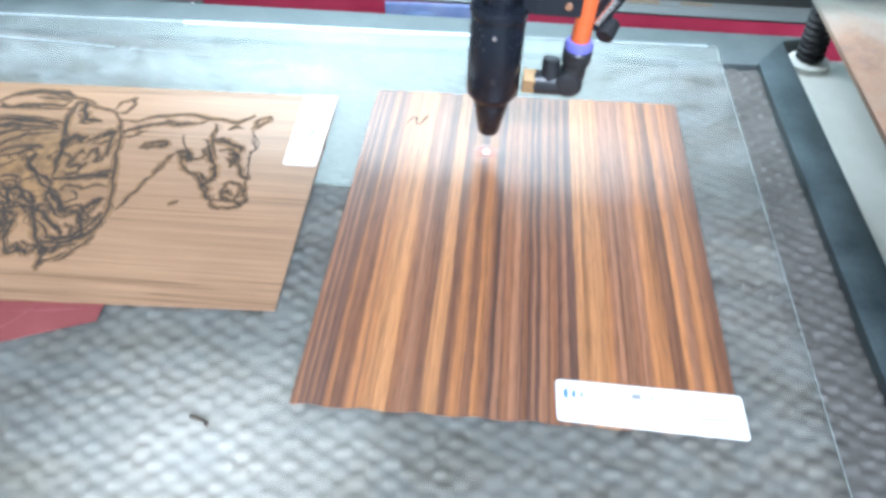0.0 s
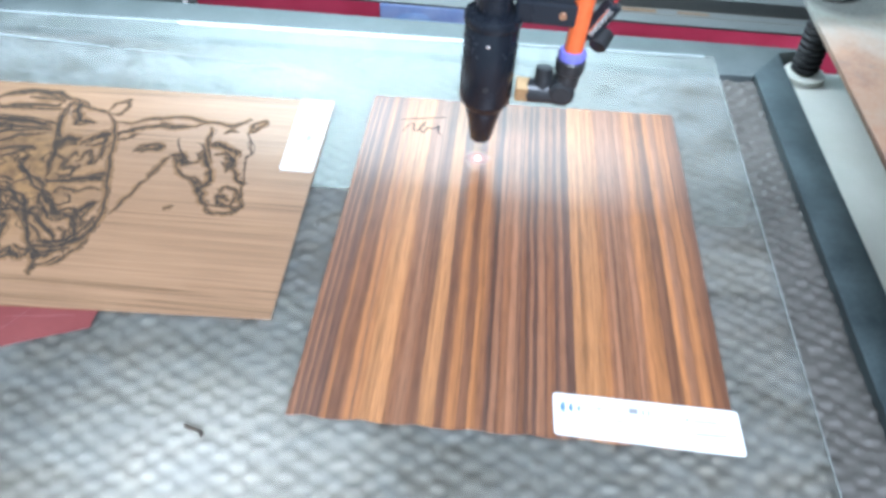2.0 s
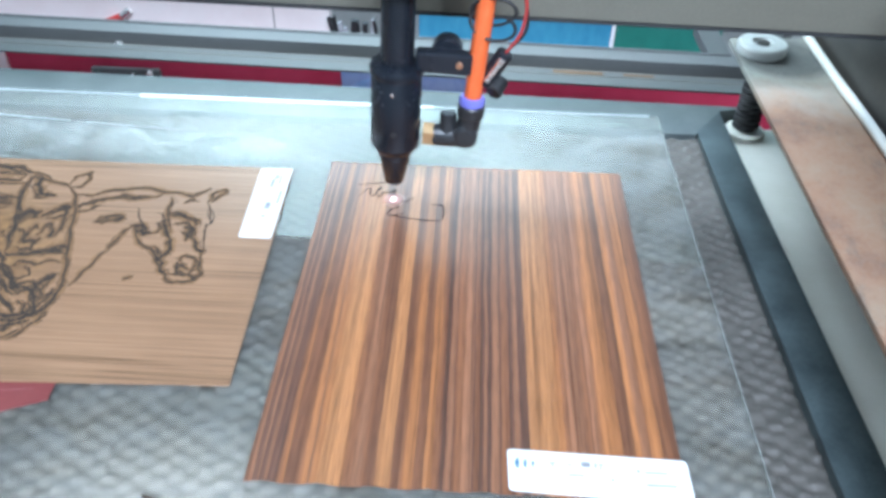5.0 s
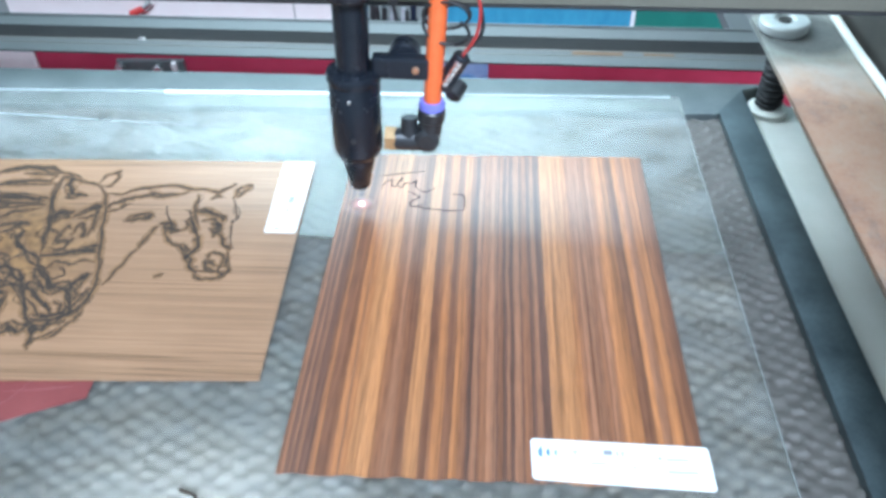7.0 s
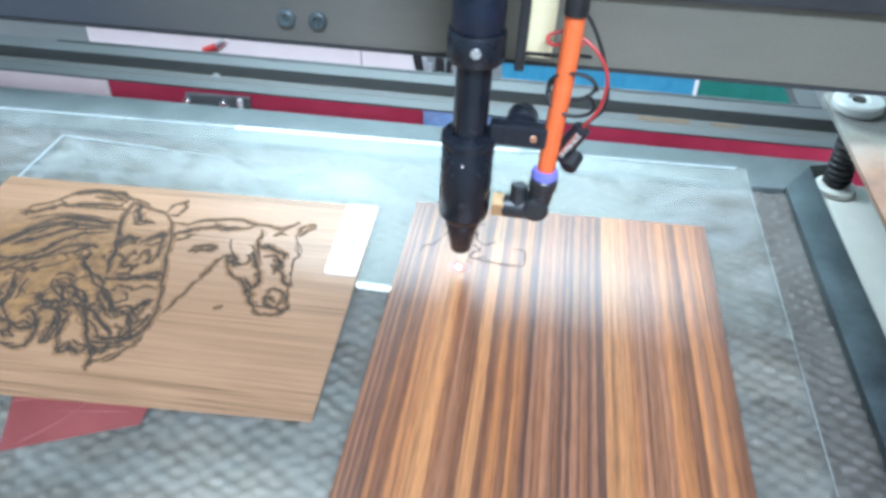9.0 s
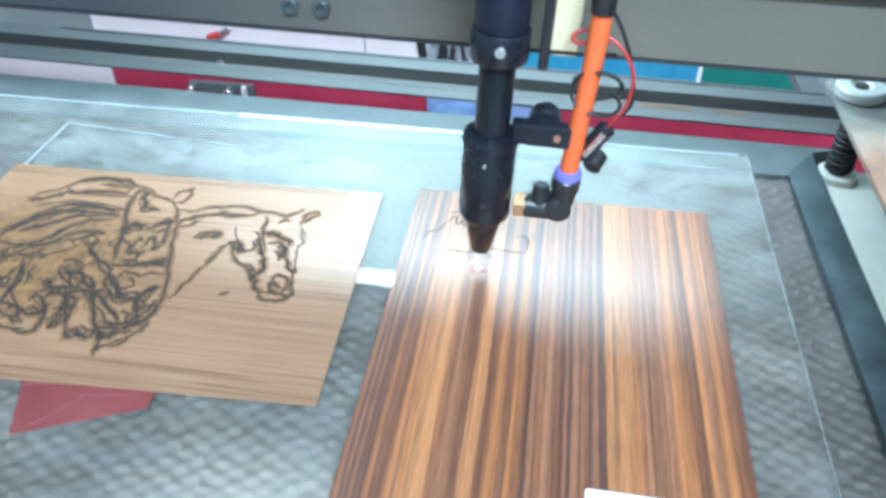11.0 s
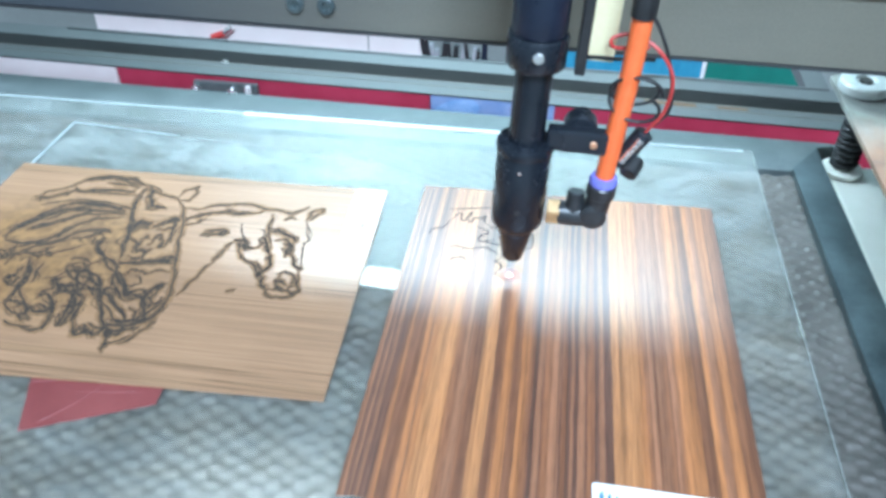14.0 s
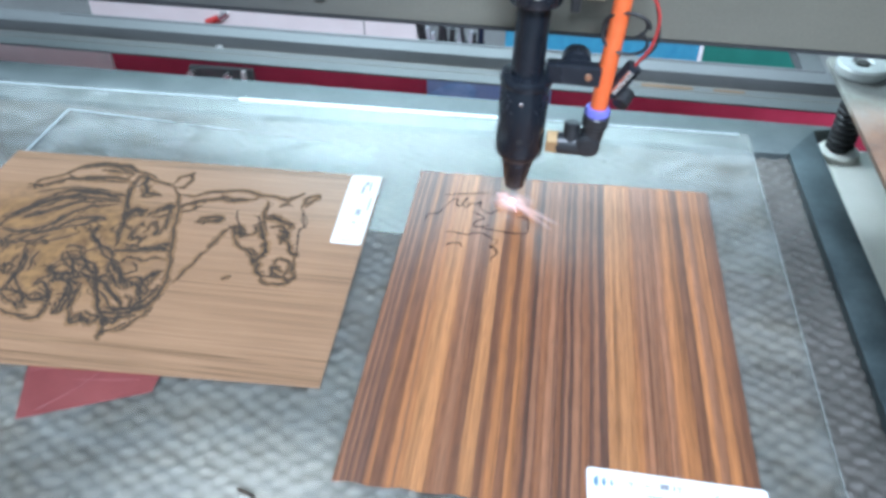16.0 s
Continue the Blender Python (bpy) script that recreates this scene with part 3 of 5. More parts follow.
def strip_light():
    fit = empty("strip_light", (-0.09, STRIP_Y, STRIP_Z))
    back = Matrix.Translation((0.09, -STRIP_Y, -STRIP_Z))
    part("housing", box(B(), (-0.46, STRIP_Y - 0.019, STRIP_Z + 0.008), (0.29, STRIP_Y + 0.019, STRIP_Z + 0.018), 0.002), RAIL_ALU, fit, "grey aluminium channel").matrix_parent_inverse = back
    for x in (-0.47, 0.282):
        part("end_bracket", box(B(), (x, STRIP_Y - 0.009, 0.0), (x + 0.006, STRIP_Y + 0.009, STRIP_Z + 0.018), 0.001), RAIL_ALU, fit).matrix_parent_inverse = back
    tagged(fit, "slim aluminium strip light over the back rail", "light")


strip_light()
# ---- things behind the rail ----
def behind():
    def thing(name, bm, mat, label, category):
        return tagged(part(name, bm, mat), label, category)
    card = thing("pink_card", box(B(), (-0.41, 0.355, -0.115), (-0.062, 0.37, -0.055), 0.001), PINKISH, "pale pinkish board behind the rail", "board")
    part("fold", box(B(), (-0.118, 0.3535, -0.1140), (-0.1168, 0.3549, -0.056), 0.0002), GROOVE, card, "worn fold in the board")
    part("top_edge", box(B(), (-0.409, 0.3538, -0.0585), (-0.063, 0.3549, -0.0555), 0.0002), LABEL, card, "pale cut edge")
    clip = empty("red_clip", (-0.27, 0.35, -0.078))
    sh = Matrix.Translation((0.27, -0.35, 0.078))
    for nm, p, q, r, mt in (("body", (-0.283, 0.352, -0.082), (-0.268, 0.352, -0.076), 0.0035, RED_WIRE), ("jaw", (-0.268, 0.352, -0.076), (-0.259, 0.352, -0.069), 0.0035, STEEL)):
        part(nm, rod(B(), p, q, r, 12), mt, clip).matrix_parent_inverse = sh
    tagged(clip, "small red clip with a pale tip", "clip")
    brush = empty("dark_brush", (-0.03, 0.352, -0.085))
    sh = Matrix.Translation((0.03, -0.352, 0.085))
    part("stock", box(B(), (-0.06, 0.352, -0.1), (0.005, 0.358, -0.087), 0.001), BLACK_MATT, brush).matrix_parent_inverse = sh
    rnd = random.Random(8)
    x = -0.060
    while x < 0.002:
        w, top = rnd.uniform(0.0022, 0.0062), rnd.uniform(-0.079, -0.068)
        tuft = box(B(), (-w / 2, 0.0, 0.0), (w / 2, 0.0065, top + 0.094), 0.0006)
        bmesh.ops.transform(tuft, matrix=pose(x + w / 2, 0.351, -0.094, 0, rnd.uniform(-14, 14), 0), verts=tuft.verts)
        part("bristle_tuft", tuft, rnd.choice((BLACK_MATT, BLACK_MATT, NAVY, INK_GREY)), brush).matrix_parent_inverse = sh
        x += w + rnd.uniform(0.0004, 0.0022)
    tagged(brush, "black brush with upright tufts", "brush")
    thing("blue_sheet", box(B(), (0.025, 0.353, -0.115), (0.212, 0.366, -0.058), 0.001), BLUE_SHEET, "blue plastic sheet behind the rail", "sheet")
    thing("white_strip", box(B(), (0.212, 0.352, -0.115), (0.2155, 0.364, -0.058), 0.0005), LABEL, "narrow white strip between coloured sheets", "strip")
    thing("green_sheet", box(B(), (0.2158, 0.353, -0.115), (0.318, 0.366, -0.055), 0.001), GREEN_SHEET, "dark green plastic sheet behind the rail", "sheet")
    pack = thing("printed_packet", box(B(), (-0.052, 0.3385, -0.1990), (0.075, 0.3440, -0.118), 0.001), LILAC, "pale lilac printed packet with blue patches leaning on the red panel", "packet")
    for x, z, rx, rz, tilt in ((-0.036, -0.140, 0.026, 0.013, 0.35), (0.004, -0.152, 0.030, 0.009, -0.25), (0.052, -0.150, 0.016, 0.012, 0.2)):
        ring = [(rx * math.cos(a), rz * math.sin(a)) for a in [k * math.pi / 12 for k in range(24)]]
        patch = slab(B(), [(p * math.cos(tilt) - q * math.sin(tilt), p * math.sin(tilt) + q * math.cos(tilt)) for p, q in ring], 0.0, 0.0003)
        bmesh.ops.transform(patch, matrix=Matrix.Translation((max(x, -0.052 + rx), 0.3384, z)) @ pose(0, 0, 0, 90), verts=patch.verts)
        part("printed_patch", patch, BLUE_DISC, pack, "blue print")
    br = empty("grey_bracket", (-0.26, 0.33, -0.15))
    sh = Matrix.Translation((0.26, -0.33, 0.15))
    part("plate", box(B(), (-0.305, 0.334, -0.17), (-0.235, 0.340, -0.124), 0.001), BAR_GREY, br).matrix_parent_inverse = sh
    for x, z in ((-0.302, -0.131), (-0.264, -0.139), (-0.262, -0.132), (-0.229, -0.140)):
        part("bolt", rod(B(), (x, 0.328, z), (x, 0.336, z), 0.0045, 10), STEEL, br).matrix_parent_inverse = sh
    part("pin", box(B(), (-0.246, 0.328, -0.145), (-0.242, 0.334, -0.124), 0.0005), LABEL, br, "white pin").matrix_parent_inverse = sh
    tagged(br, "grey steel bracket with bright bolts", "bracket")


behind()


# ---- right side: sprung plate ----
def sprung_plate():
    plate = part("cover_plate", slab(B(), [(0.235, -0.34), (0.2895, -0.34), (0.2895, 0.098), (0.238, 0.094)], 0.0395, 0.0425, 0.003), RUST)
    tagged(plate, "rust-stained steel cover plate on sprung posts", "cover plate")
    post = empty("sprung_post", (0.2555, 0.072, -0.0125))
    sh = Matrix.Translation((-0.2555, -0.072, 0.0125))
    coil = [(0.2555 + 0.0068 * math.cos(a), 0.072 + 0.0068 * math.sin(a), -0.008 + 0.045 * k / 110) for k in range(111) for a in (2 * math.pi * k / 10,)]
    part("spring", hose(B(), coil, 0.0019, 8, 1), BLACK_MATT, post, "black coil spring").matrix_parent_inverse = sh
    part("core", rod(B(), (0.2555, 0.072, -0.012), (0.2555, 0.072, 0.039), 0.0062, 16), BLACK_MATT, post).matrix_parent_inverse = sh
    part("foot", rod(B(), (0.2555, 0.071, -0.0124), (0.2555, 0.071, -0.0085), 0.0125, 28), CREAM, post, "cream washer").matrix_parent_inverse = sh
    tagged(post, "black spring post standing on the cream ledge", "spring")
    w = B()
    lathe(w, [(0.0045, 0.0), (0.0135, 0.0), (0.0145, 0.001), (0.0145, 0.0055), (0.0135, 0.0068), (0.0065, 0.0068), (0.0055, 0.0052), (0.001, 0.0052)], 40, Matrix.Translation((0.2530, 0.0755, 0.0425)))
    washer = part("steel_washer", w, ZINC)
    part("bolt_head", rod(B(), (0.2530, 0.0755, 0.0478), (0.2530, 0.0755, 0.0492), 0.0042, 6), DARK_WALL, washer)
    tagged(washer, "thick bright steel washer on the plate", "washer")
    cable = part("white_cable", hose(B(), [(0.2862, 0.100, 0.0452), (0.2858, 0.045, 0.0452), (0.2866, -0.01, 0.0452), (0.2862, -0.08, 0.0452), (0.2866, -0.2, 0.0452)], 0.0026), CREAM)
    tagged(cable, "pale cable lying along the plate", "cable")


sprung_plate()


# ---- sheets on the bed ----
def label_sticker(name, corners, z, host_label):
    ob = part(name, slab(B(), corners, z, z + 0.0002, 0.0018), LABEL)
    return tagged(ob, host_label, "label")


def crescents(bm, x, y, size, z, turn=0.0):
    """Three nested crescents, the printed mark on the label."""
    for k in range(3):
        r, c = size * (1 - 0.22 * k), Vector((x, y, 0)) + Matrix.Rotation(turn, 3, "Z") @ Vector((size * 0.85 * k, 0, 0))
        arc = [math.pi * (0.62 + 0.76 * i / 10) + turn for i in range(11)]
        outer = [bm.verts.new((c.x + r * math.cos(a), c.y + r * math.sin(a), z)) for a in arc]
        inner = [bm.verts.new((c.x + r * (0.28 + 0.3 * math.sin(math.pi * i / 10) * 0 + 0.0) * 0 + r * (1 - 0.62 * math.sin(math.pi * i / 10)) * math.cos(a), c.y + r * (1 - 0.12 * math.sin(math.pi * i / 10)) * math.sin(a), z)) for i, a in enumerate(arc)]
        for i in range(10):
            bm.faces.new((outer[i], outer[i + 1], inner[i + 1], inner[i]))
    return bm


def zebrano():
    sheet = part("veneer_sheet", slab(B(), [(0.1648 * k / 24, -0.2140 + 0.0004 * (k / 24) + (0.0006 if k % 3 == 1 else -0.0004)) for k in range(25)] + [(0.165, 0), (0.0002, 0)], -0.0004, 0.0, 0, 0.00012), VENEER)
    tagged(sheet, "dark and orange striped zebrano veneer sheet, partly engraved", "veneer sheet")
    lab = label_sticker("sample_label", [(0.0985, -0.2125), (0.1670, -0.2150), (0.1668, -0.1955), (0.0980, -0.1940)], 0.0001, "white sample label with a blue mark stuck on the veneer")
    z = 0.0004
    part("printed_mark", crescents(B(), 0.1038, -0.2003, 0.0030, z, -0.02), INK_BLUE, lab, "blue crescents")
    for x, y, w, h, mt in ((0.1140, -0.1995, 0.0022, 0.0006, INK_GREY), (0.1150, -0.2005, 0.0005, 0.0020, INK_GREY), (0.1205, -0.2000, 0.0020, 0.0005, INK_GREY), (0.1262, -0.1995, 0.0034, 0.0024, INK_GREY),
                           (0.1312, -0.1998, 0.0007, 0.0024, INK_GREY), (0.1326, -0.1992, 0.0018, 0.0006, INK_GREY), (0.1332, -0.2005, 0.0006, 0.0018, INK_GREY),
                           (0.1470, -0.2013, 0.0012, 0.0012, INK_GREY), (0.1500, -0.2017, 0.0085, 0.0007, INK_GREY), (0.1370, -0.2058, 0.0010, 0.0010, INK_GREY), (0.1500, -0.2072, 0.0110, 0.0008, INK_GREY), (0.1210, -0.2045, 0.0060, 0.0006, INK_GREY)):
        part("printed_bar", box(B(), (x, y - h / 2, z - 0.00005), (x + w, y + h / 2, z)), mt, lab)
    return sheet


def engraving(sheet):
    """The horse burnt into the pale sheet, line by line (widths and places in millimetres)."""
    lines, scorch = B(), B()

    def line(width, *points):
        pts = [(points[0][0] / 1000, points[0][1] / 1000)]
        for (xa, ya), (xb, yb) in zip(points, points[1:]):
            pts += [((xa + xb) / 2000 + random.gauss(0, 0.0006), (ya + yb) / 2000 + random.gauss(0, 0.0005)), (xb / 1000, yb / 1000)]
        ribbon(lines, pts, 0.0003 + width * (0.00050 if width < 1.9 else 0.00058), 0.00053)
        for k in range(3 if width > 1.9 else 2):
            again = [(x + random.gauss(0, 0.0007 + 0.0003 * width), y + random.gauss(0, 0.0004 + 0.0003 * width)) for x, y in pts]
            ribbon(lines, again, random.uniform(0.0003, 0.0007), 0.00053)
        if width > 0.95:
            ribbon(scorch, pts, 0.0012 + width * 0.0022, 0.00051, 6, 0.00002)

    line(1.1, (-216.3, -50.9), (-217.2, -40.5), (-206.2, -33.6), (-198.6, -22.9), (-185.2, -19.6), (-171, -21.9), (-159.4, -25.8), (-150.5, -31.3))
    line(2.0, (-198.8, -22.4), (-188.6, -19.6), (-176.8, -19.9), (-167.3, -22.7))
    line(1.0, (-203.9, -33.3), (-197.5, -37.8), (-181.4, -34.2), (-168.7, -33.8), (-165.1, -29.3))
    line(1.0, (-222.7, -45.2), (-212.3, -46.4), (-203.8, -41.3), (-201.1, -35.6))
    line(0.9, (-213.4, -53), (-203.5, -47.8), (-192.2, -44.9), (-178.1, -44.3), (-163.9, -47.4))
    line(2.6, (-220.5, -76.2), (-213.7, -69.2), (-208, -59.8), (-200.1, -51.2), (-190.9, -47.3), (-178.4, -46.9), (-165.7, -50.2))
    line(2.6, (-209, -74.6), (-200.3, -71), (-193.2, -64), (-185.4, -58), (-175.2, -56.5), (-164.1, -53.8))
    line(2.0, (-204.8, -65.6), (-198.6, -59.8), (-192.3, -53.9), (-182.6, -51.3))
    line(1.4, (-216.7, -85), (-216.3, -77.9), (-211.7, -72.6))
    line(1.4, (-205.3, -99), (-199.2, -91.6), (-193.8, -85.2), (-187.8, -74), (-182.8, -66.1), (-175.8, -61.5))
    line(1.1, (-197.6, -89.1), (-189.6, -84.6), (-180.1, -79.9), (-171.4, -76.4), (-164, -73))
    line(2.6, (-185.5, -78.3), (-177.9, -72.6), (-168.5, -70.1), (-161.7, -71.5))
    line(1.0, (-139.1, -33.7), (-137.9, -26.8), (-131.8, -21.9), (-130.1, -28.4), (-132.3, -36.6), (-136.8, -37.3))
    line(1.3, (-166.4, -80.3), (-160.8, -88.4), (-152.3, -93.8), (-146.3, -97.2), (-140.5, -104.8))
    line(1.0, (-163.3, -77.5), (-162.9, -84.3), (-161.2, -90.7))
    line(2.2, (-194.3, -97.5), (-190, -107.5), (-188.3, -115.5), (-187.9, -123.4), (-187.2, -129.2))
    line(1.2, (-190.2, -96.9), (-184.5, -93.9), (-178.5, -88.7), (-171.5, -82.1))
    line(1.4, (-189.6, -115.7), (-184.2, -124.9), (-175.2, -133.2), (-174.7, -138.7), (-180.5, -135.8))
    line(1.4, (-173.1, -127.2), (-173.5, -121.4), (-169.3, -118.9), (-169.8, -112.9), (-174.5, -109.5))
    line(1.6, (-172.6, -132.9), (-169.8, -130.6), (-164.3, -135.4), (-162.5, -131.4), (-170.5, -126.8))
    line(1.4, (-171.7, -98.6), (-169.9, -104.7), (-164.2, -110.1), (-158.2, -113.3), (-154, -118.7))
    line(1.2, (-167.9, -100.2), (-159.2, -103.2), (-151.9, -106.4), (-147.7, -111.9), (-147.5, -117.8))
    line(1.4, (-166.7, -118.5), (-162.5, -115.9), (-157.9, -119.3), (-152.1, -122.4))
    line(1.6, (-164.1, -126), (-160.9, -136.8), (-161.2, -145.9), (-165.2, -148.2))
    line(2.2, (-157.6, -125.1), (-155.2, -132.3), (-154, -139.5), (-154.8, -144.1))
    line(1.2, (-152.1, -122.4), (-150.1, -131.6), (-149, -138.8), (-144, -147), (-143.1, -142.5), (-141, -141.3), (-136, -145.9), (-135.8, -142.3))
    line(1.4, (-146.2, -117.6), (-141.3, -124.7), (-137.2, -131.6), (-134.4, -138.6))
    line(1.4, (-142.3, -117.1), (-134.9, -123.8), (-128.5, -128.6), (-123.2, -137))
    line(1.2, (-133.6, -117.8), (-128.1, -120.9), (-123.7, -118.4), (-118.7, -123.4), (-116.2, -130.6))
    line(2.2, (-133.6, -140.2), (-126.1, -139.2), (-118.7, -138.2), (-114, -133.9), (-110.5, -129.8))
    line(1.0, (-125.1, -154.6), (-127.1, -148.1), (-127, -142.9))
    line(1.2, (-120.6, -150.6), (-116.1, -146.6), (-113.5, -141), (-110.8, -135.3), (-109.8, -131.5))
    line(1.4, (-140.6, -139.4), (-134, -142.1), (-129.5, -140.6))
    line(1.2, (-123.6, -112.5), (-117.8, -119.5), (-116.5, -126.9))
    line(1.2, (-112.6, -118.8), (-114.6, -126.6), (-115.6, -130.5))
    line(1.6, (-188.8, -131.3), (-180.8, -137.7), (-174.5, -141.4), (-169, -141.6))
    line(1.4, (-181.5, -143.3), (-174.5, -146), (-165.4, -145.6))
    line(1.4, (-204.4, -105.3), (-203.9, -98.8), (-208.9, -92.9), (-207.2, -88.2))
    line(1.4, (-198.6, -114.9), (-194.5, -112.3), (-195, -104))
    line(1.1, (-163.5, -105.9), (-156.2, -109), (-155.9, -115))
    line(1.1, (-144.4, -101.2), (-142.4, -111.1), (-136.2, -118.2))
    line(1.1, (-155, -94.2), (-159.5, -96.9), (-159.2, -103.2))
    line(1.6, (-172.7, -96.6), (-168.3, -93.9), (-160.8, -97.1))
    line(3.2, (-217.7, -78.1), (-211.6, -70.1), (-205.3, -61.9), (-198.2, -54.7))
    line(3.0, (-208.2, -73.3), (-198.6, -68.3), (-190.1, -61.1), (-182.2, -55))
    line(2.6, (-196.7, -54.5), (-186.7, -49.3), (-174.3, -48.9), (-163.2, -52.4))
    line(2.6, (-204.6, -90.1), (-196.4, -83.3), (-188.7, -75.3), (-183.6, -67.5))
    line(2.2, (-201.9, -26.1), (-190.8, -21.8), (-179.3, -21.6), (-167.6, -25.5))
    line(2.0, (-200.5, -38.2), (-189.7, -34), (-177.5, -32.3), (-165.7, -33.4))
    line(1.8, (-155.6, -113), (-147.9, -119.8), (-142.7, -119.1), (-141.5, -113))
    line(1.8, (-169.2, -108.8), (-170.1, -115), (-163.4, -122))
    line(1.8, (-185.2, -100.5), (-184.9, -108.9), (-183.2, -116.8))
    line(2.0, (-131.5, -136.3), (-124.9, -136.3), (-119, -134.6), (-114.7, -129.4))
    line(1.6, (-161.3, -34.5), (-160.7, -29.2), (-154.7, -31), (-146.3, -33.8), (-137.9, -36.8))
    line(1.6, (-137.9, -36.8), (-131.5, -44.7), (-126.8, -56.7), (-124, -66.9), (-120.5, -79.5), (-115.8, -95.3), (-111.8, -107.8), (-109.6, -118.6), (-111.1, -128.4), (-115.4, -133.7))
    line(1.3, (-161.3, -34.5), (-162.4, -43), (-158.4, -55.4), (-153.7, -67.1), (-149.7, -81.2), (-147.3, -93.5))
    line(1.8, (-151.7, -71.3), (-152.7, -63.9), (-151.9, -60), (-149, -58.6), (-144.6, -60.4), (-143.5, -64.9), (-148, -64.9), (-150.8, -70.2))
    line(1.2, (-151.4, -69.1), (-150.6, -63.5), (-147.1, -61.7), (-144.6, -63.8))
    line(1.8, (-141.4, -65.7), (-139.9, -60.6), (-137.5, -57.1), (-133.8, -54), (-129.9, -55), (-130, -60.9), (-133.9, -65.2), (-139.1, -65.4))
    line(1.2, (-139.8, -63.7), (-137, -60.1), (-133.7, -57.8), (-130.7, -56.7))
    line(1.2, (-156.3, -42.1), (-151.9, -47.3), (-148.4, -48), (-145.5, -45.6), (-140.8, -46.2))
    line(1.0, (-157.5, -38.3), (-155.9, -36), (-152.2, -38.8))
    line(1.2, (-149.5, -73.9), (-144.8, -77.5), (-144, -83.2), (-141.8, -80), (-141.7, -74.1), (-141.2, -71.1), (-137.5, -74.9))
    line(1.2, (-137.4, -79.3), (-137, -71.9), (-134.7, -68.6), (-131.3, -74), (-131.5, -79.8), (-128.6, -77.9), (-128.1, -70.5))
    line(1.0, (-141.6, -86.2), (-139.7, -82.5), (-136.1, -84.2), (-134.9, -80.6))
    line(1.2, (-141.3, -92.5), (-138.3, -89.3), (-131.3, -92.3), (-126.8, -90.3), (-122.5, -85.4))
    line(2.1, (-131.3, -92.3), (-127.8, -90.1), (-123.2, -90), (-119.8, -87.8))
    line(1.2, (-129.5, -94.2), (-124.1, -92), (-119.1, -91))
    line(1.2, (-147.3, -93.5), (-143, -94.7), (-139.8, -93.1), (-135.4, -94.6), (-131.1, -92.9))
    line(1.2, (-138.4, -104.2), (-137.4, -98.7), (-131.8, -99.2), (-127.3, -101.1), (-123.3, -97.8), (-115.5, -99.3))
    line(1.2, (-138.3, -108), (-130.9, -115.8), (-126.6, -113.8), (-120.6, -115.4), (-119.5, -110.2), (-116.4, -107.2))
    line(1.2, (-123.9, -115.9), (-120.9, -124), (-115.2, -132.5))
    line(1.2, (-119, -118.9), (-117.1, -113.6), (-115.7, -108.9))
    line(1.2, (-115.3, -123.1), (-112.6, -120.8), (-110.4, -118))
    line(1.3, (-111.8, -134.3), (-110.1, -127.1), (-110.4, -118.7))
    line(1.3, (-162.5, -87.5), (-164.4, -82.1), (-163.8, -77.6))
    line(1.3, (-162.5, -87.5), (-153.5, -95.8), (-144.6, -102.5), (-138.3, -108))
    line(1.2, (-144.6, -102.5), (-138.5, -109.4), (-132, -117.2), (-127.1, -120.1))
    line(1.3, (-171.1, -117), (-171.8, -109.3), (-168.8, -104.9), (-163.1, -105.4))
    line(1.3, (-163.5, -108), (-159.2, -112.6), (-153.4, -116.7), (-149.7, -113.6), (-150.5, -108.6), (-155.4, -105.5))
    line(1.3, (-145.2, -120.5), (-141.3, -124.7), (-135, -128.6), (-130.1, -134.8), (-123.3, -138.3))
    line(1.2, (-146.2, -116.9), (-143.3, -113.9), (-138.6, -114.5), (-133.8, -119.9), (-129.2, -122.9))
    line(1.2, (-167.4, -126.4), (-167.5, -120.2), (-163.2, -118.3), (-157.2, -121.1), (-156.5, -127.1))
    line(1.6, (-145.3, -147.3), (-140.8, -143.3), (-134, -146.7), (-131.5, -141.9), (-124.3, -143), (-120.2, -137.9), (-116.5, -135), (-115.2, -132.5))
    line(1.2, (-124.5, -157), (-126, -152), (-121.2, -149.1), (-116.6, -143.6))
    line(1.2, (-126, -126), (-121.2, -128.8), (-120.1, -133.8), (-122.8, -136))
    line(1.0, (-127.1, -55.2), (-124.6, -51.6), (-121, -50.1), (-118.8, -51.7))
    line(1.0, (-124.3, -59.4), (-120.4, -57.2), (-118.7, -53.8), (-114.9, -51.7))
    line(1.2, (-112.7, -66.6), (-110.8, -61.8), (-105.4, -61), (-101.3, -61.8), (-101.7, -65.5), (-106, -64.4), (-109.1, -68.4))
    line(1.5, (-131.7, -44), (-122.8, -44), (-113.3, -37.8), (-102.2, -35.8), (-90.4, -35.9), (-78, -37.8), (-68.7, -39.6), (-64, -35.8), (-61.5, -31.9))
    line(1.8, (-126.2, -53.9), (-120.2, -50.7), (-114.5, -46.4), (-106.6, -44.1), (-98.8, -45.4), (-90.9, -43.1), (-85, -38.7))
    line(1.1, (-59.8, -45.8), (-59.2, -37.5), (-53, -33.6), (-55.1, -39.3), (-57.7, -45.5))
    line(0.9, (-59.8, -45.8), (-55.9, -54.4), (-53.8, -62.9), (-55.6, -65.3), (-53.9, -73.6), (-51.2, -85.5))
    line(1.2, (-51.1, -85.9), (-50.2, -93.3), (-47.6, -102.4), (-49.9, -107.4), (-54.6, -109), (-59.6, -109.3), (-63.7, -106.5), (-66.7, -101.3))
    line(1.2, (-66.7, -101.3), (-71, -96.2), (-73.5, -90.6), (-78, -85.2), (-84.6, -82), (-88, -76.2), (-90.1, -70.1), (-93.5, -68.4))
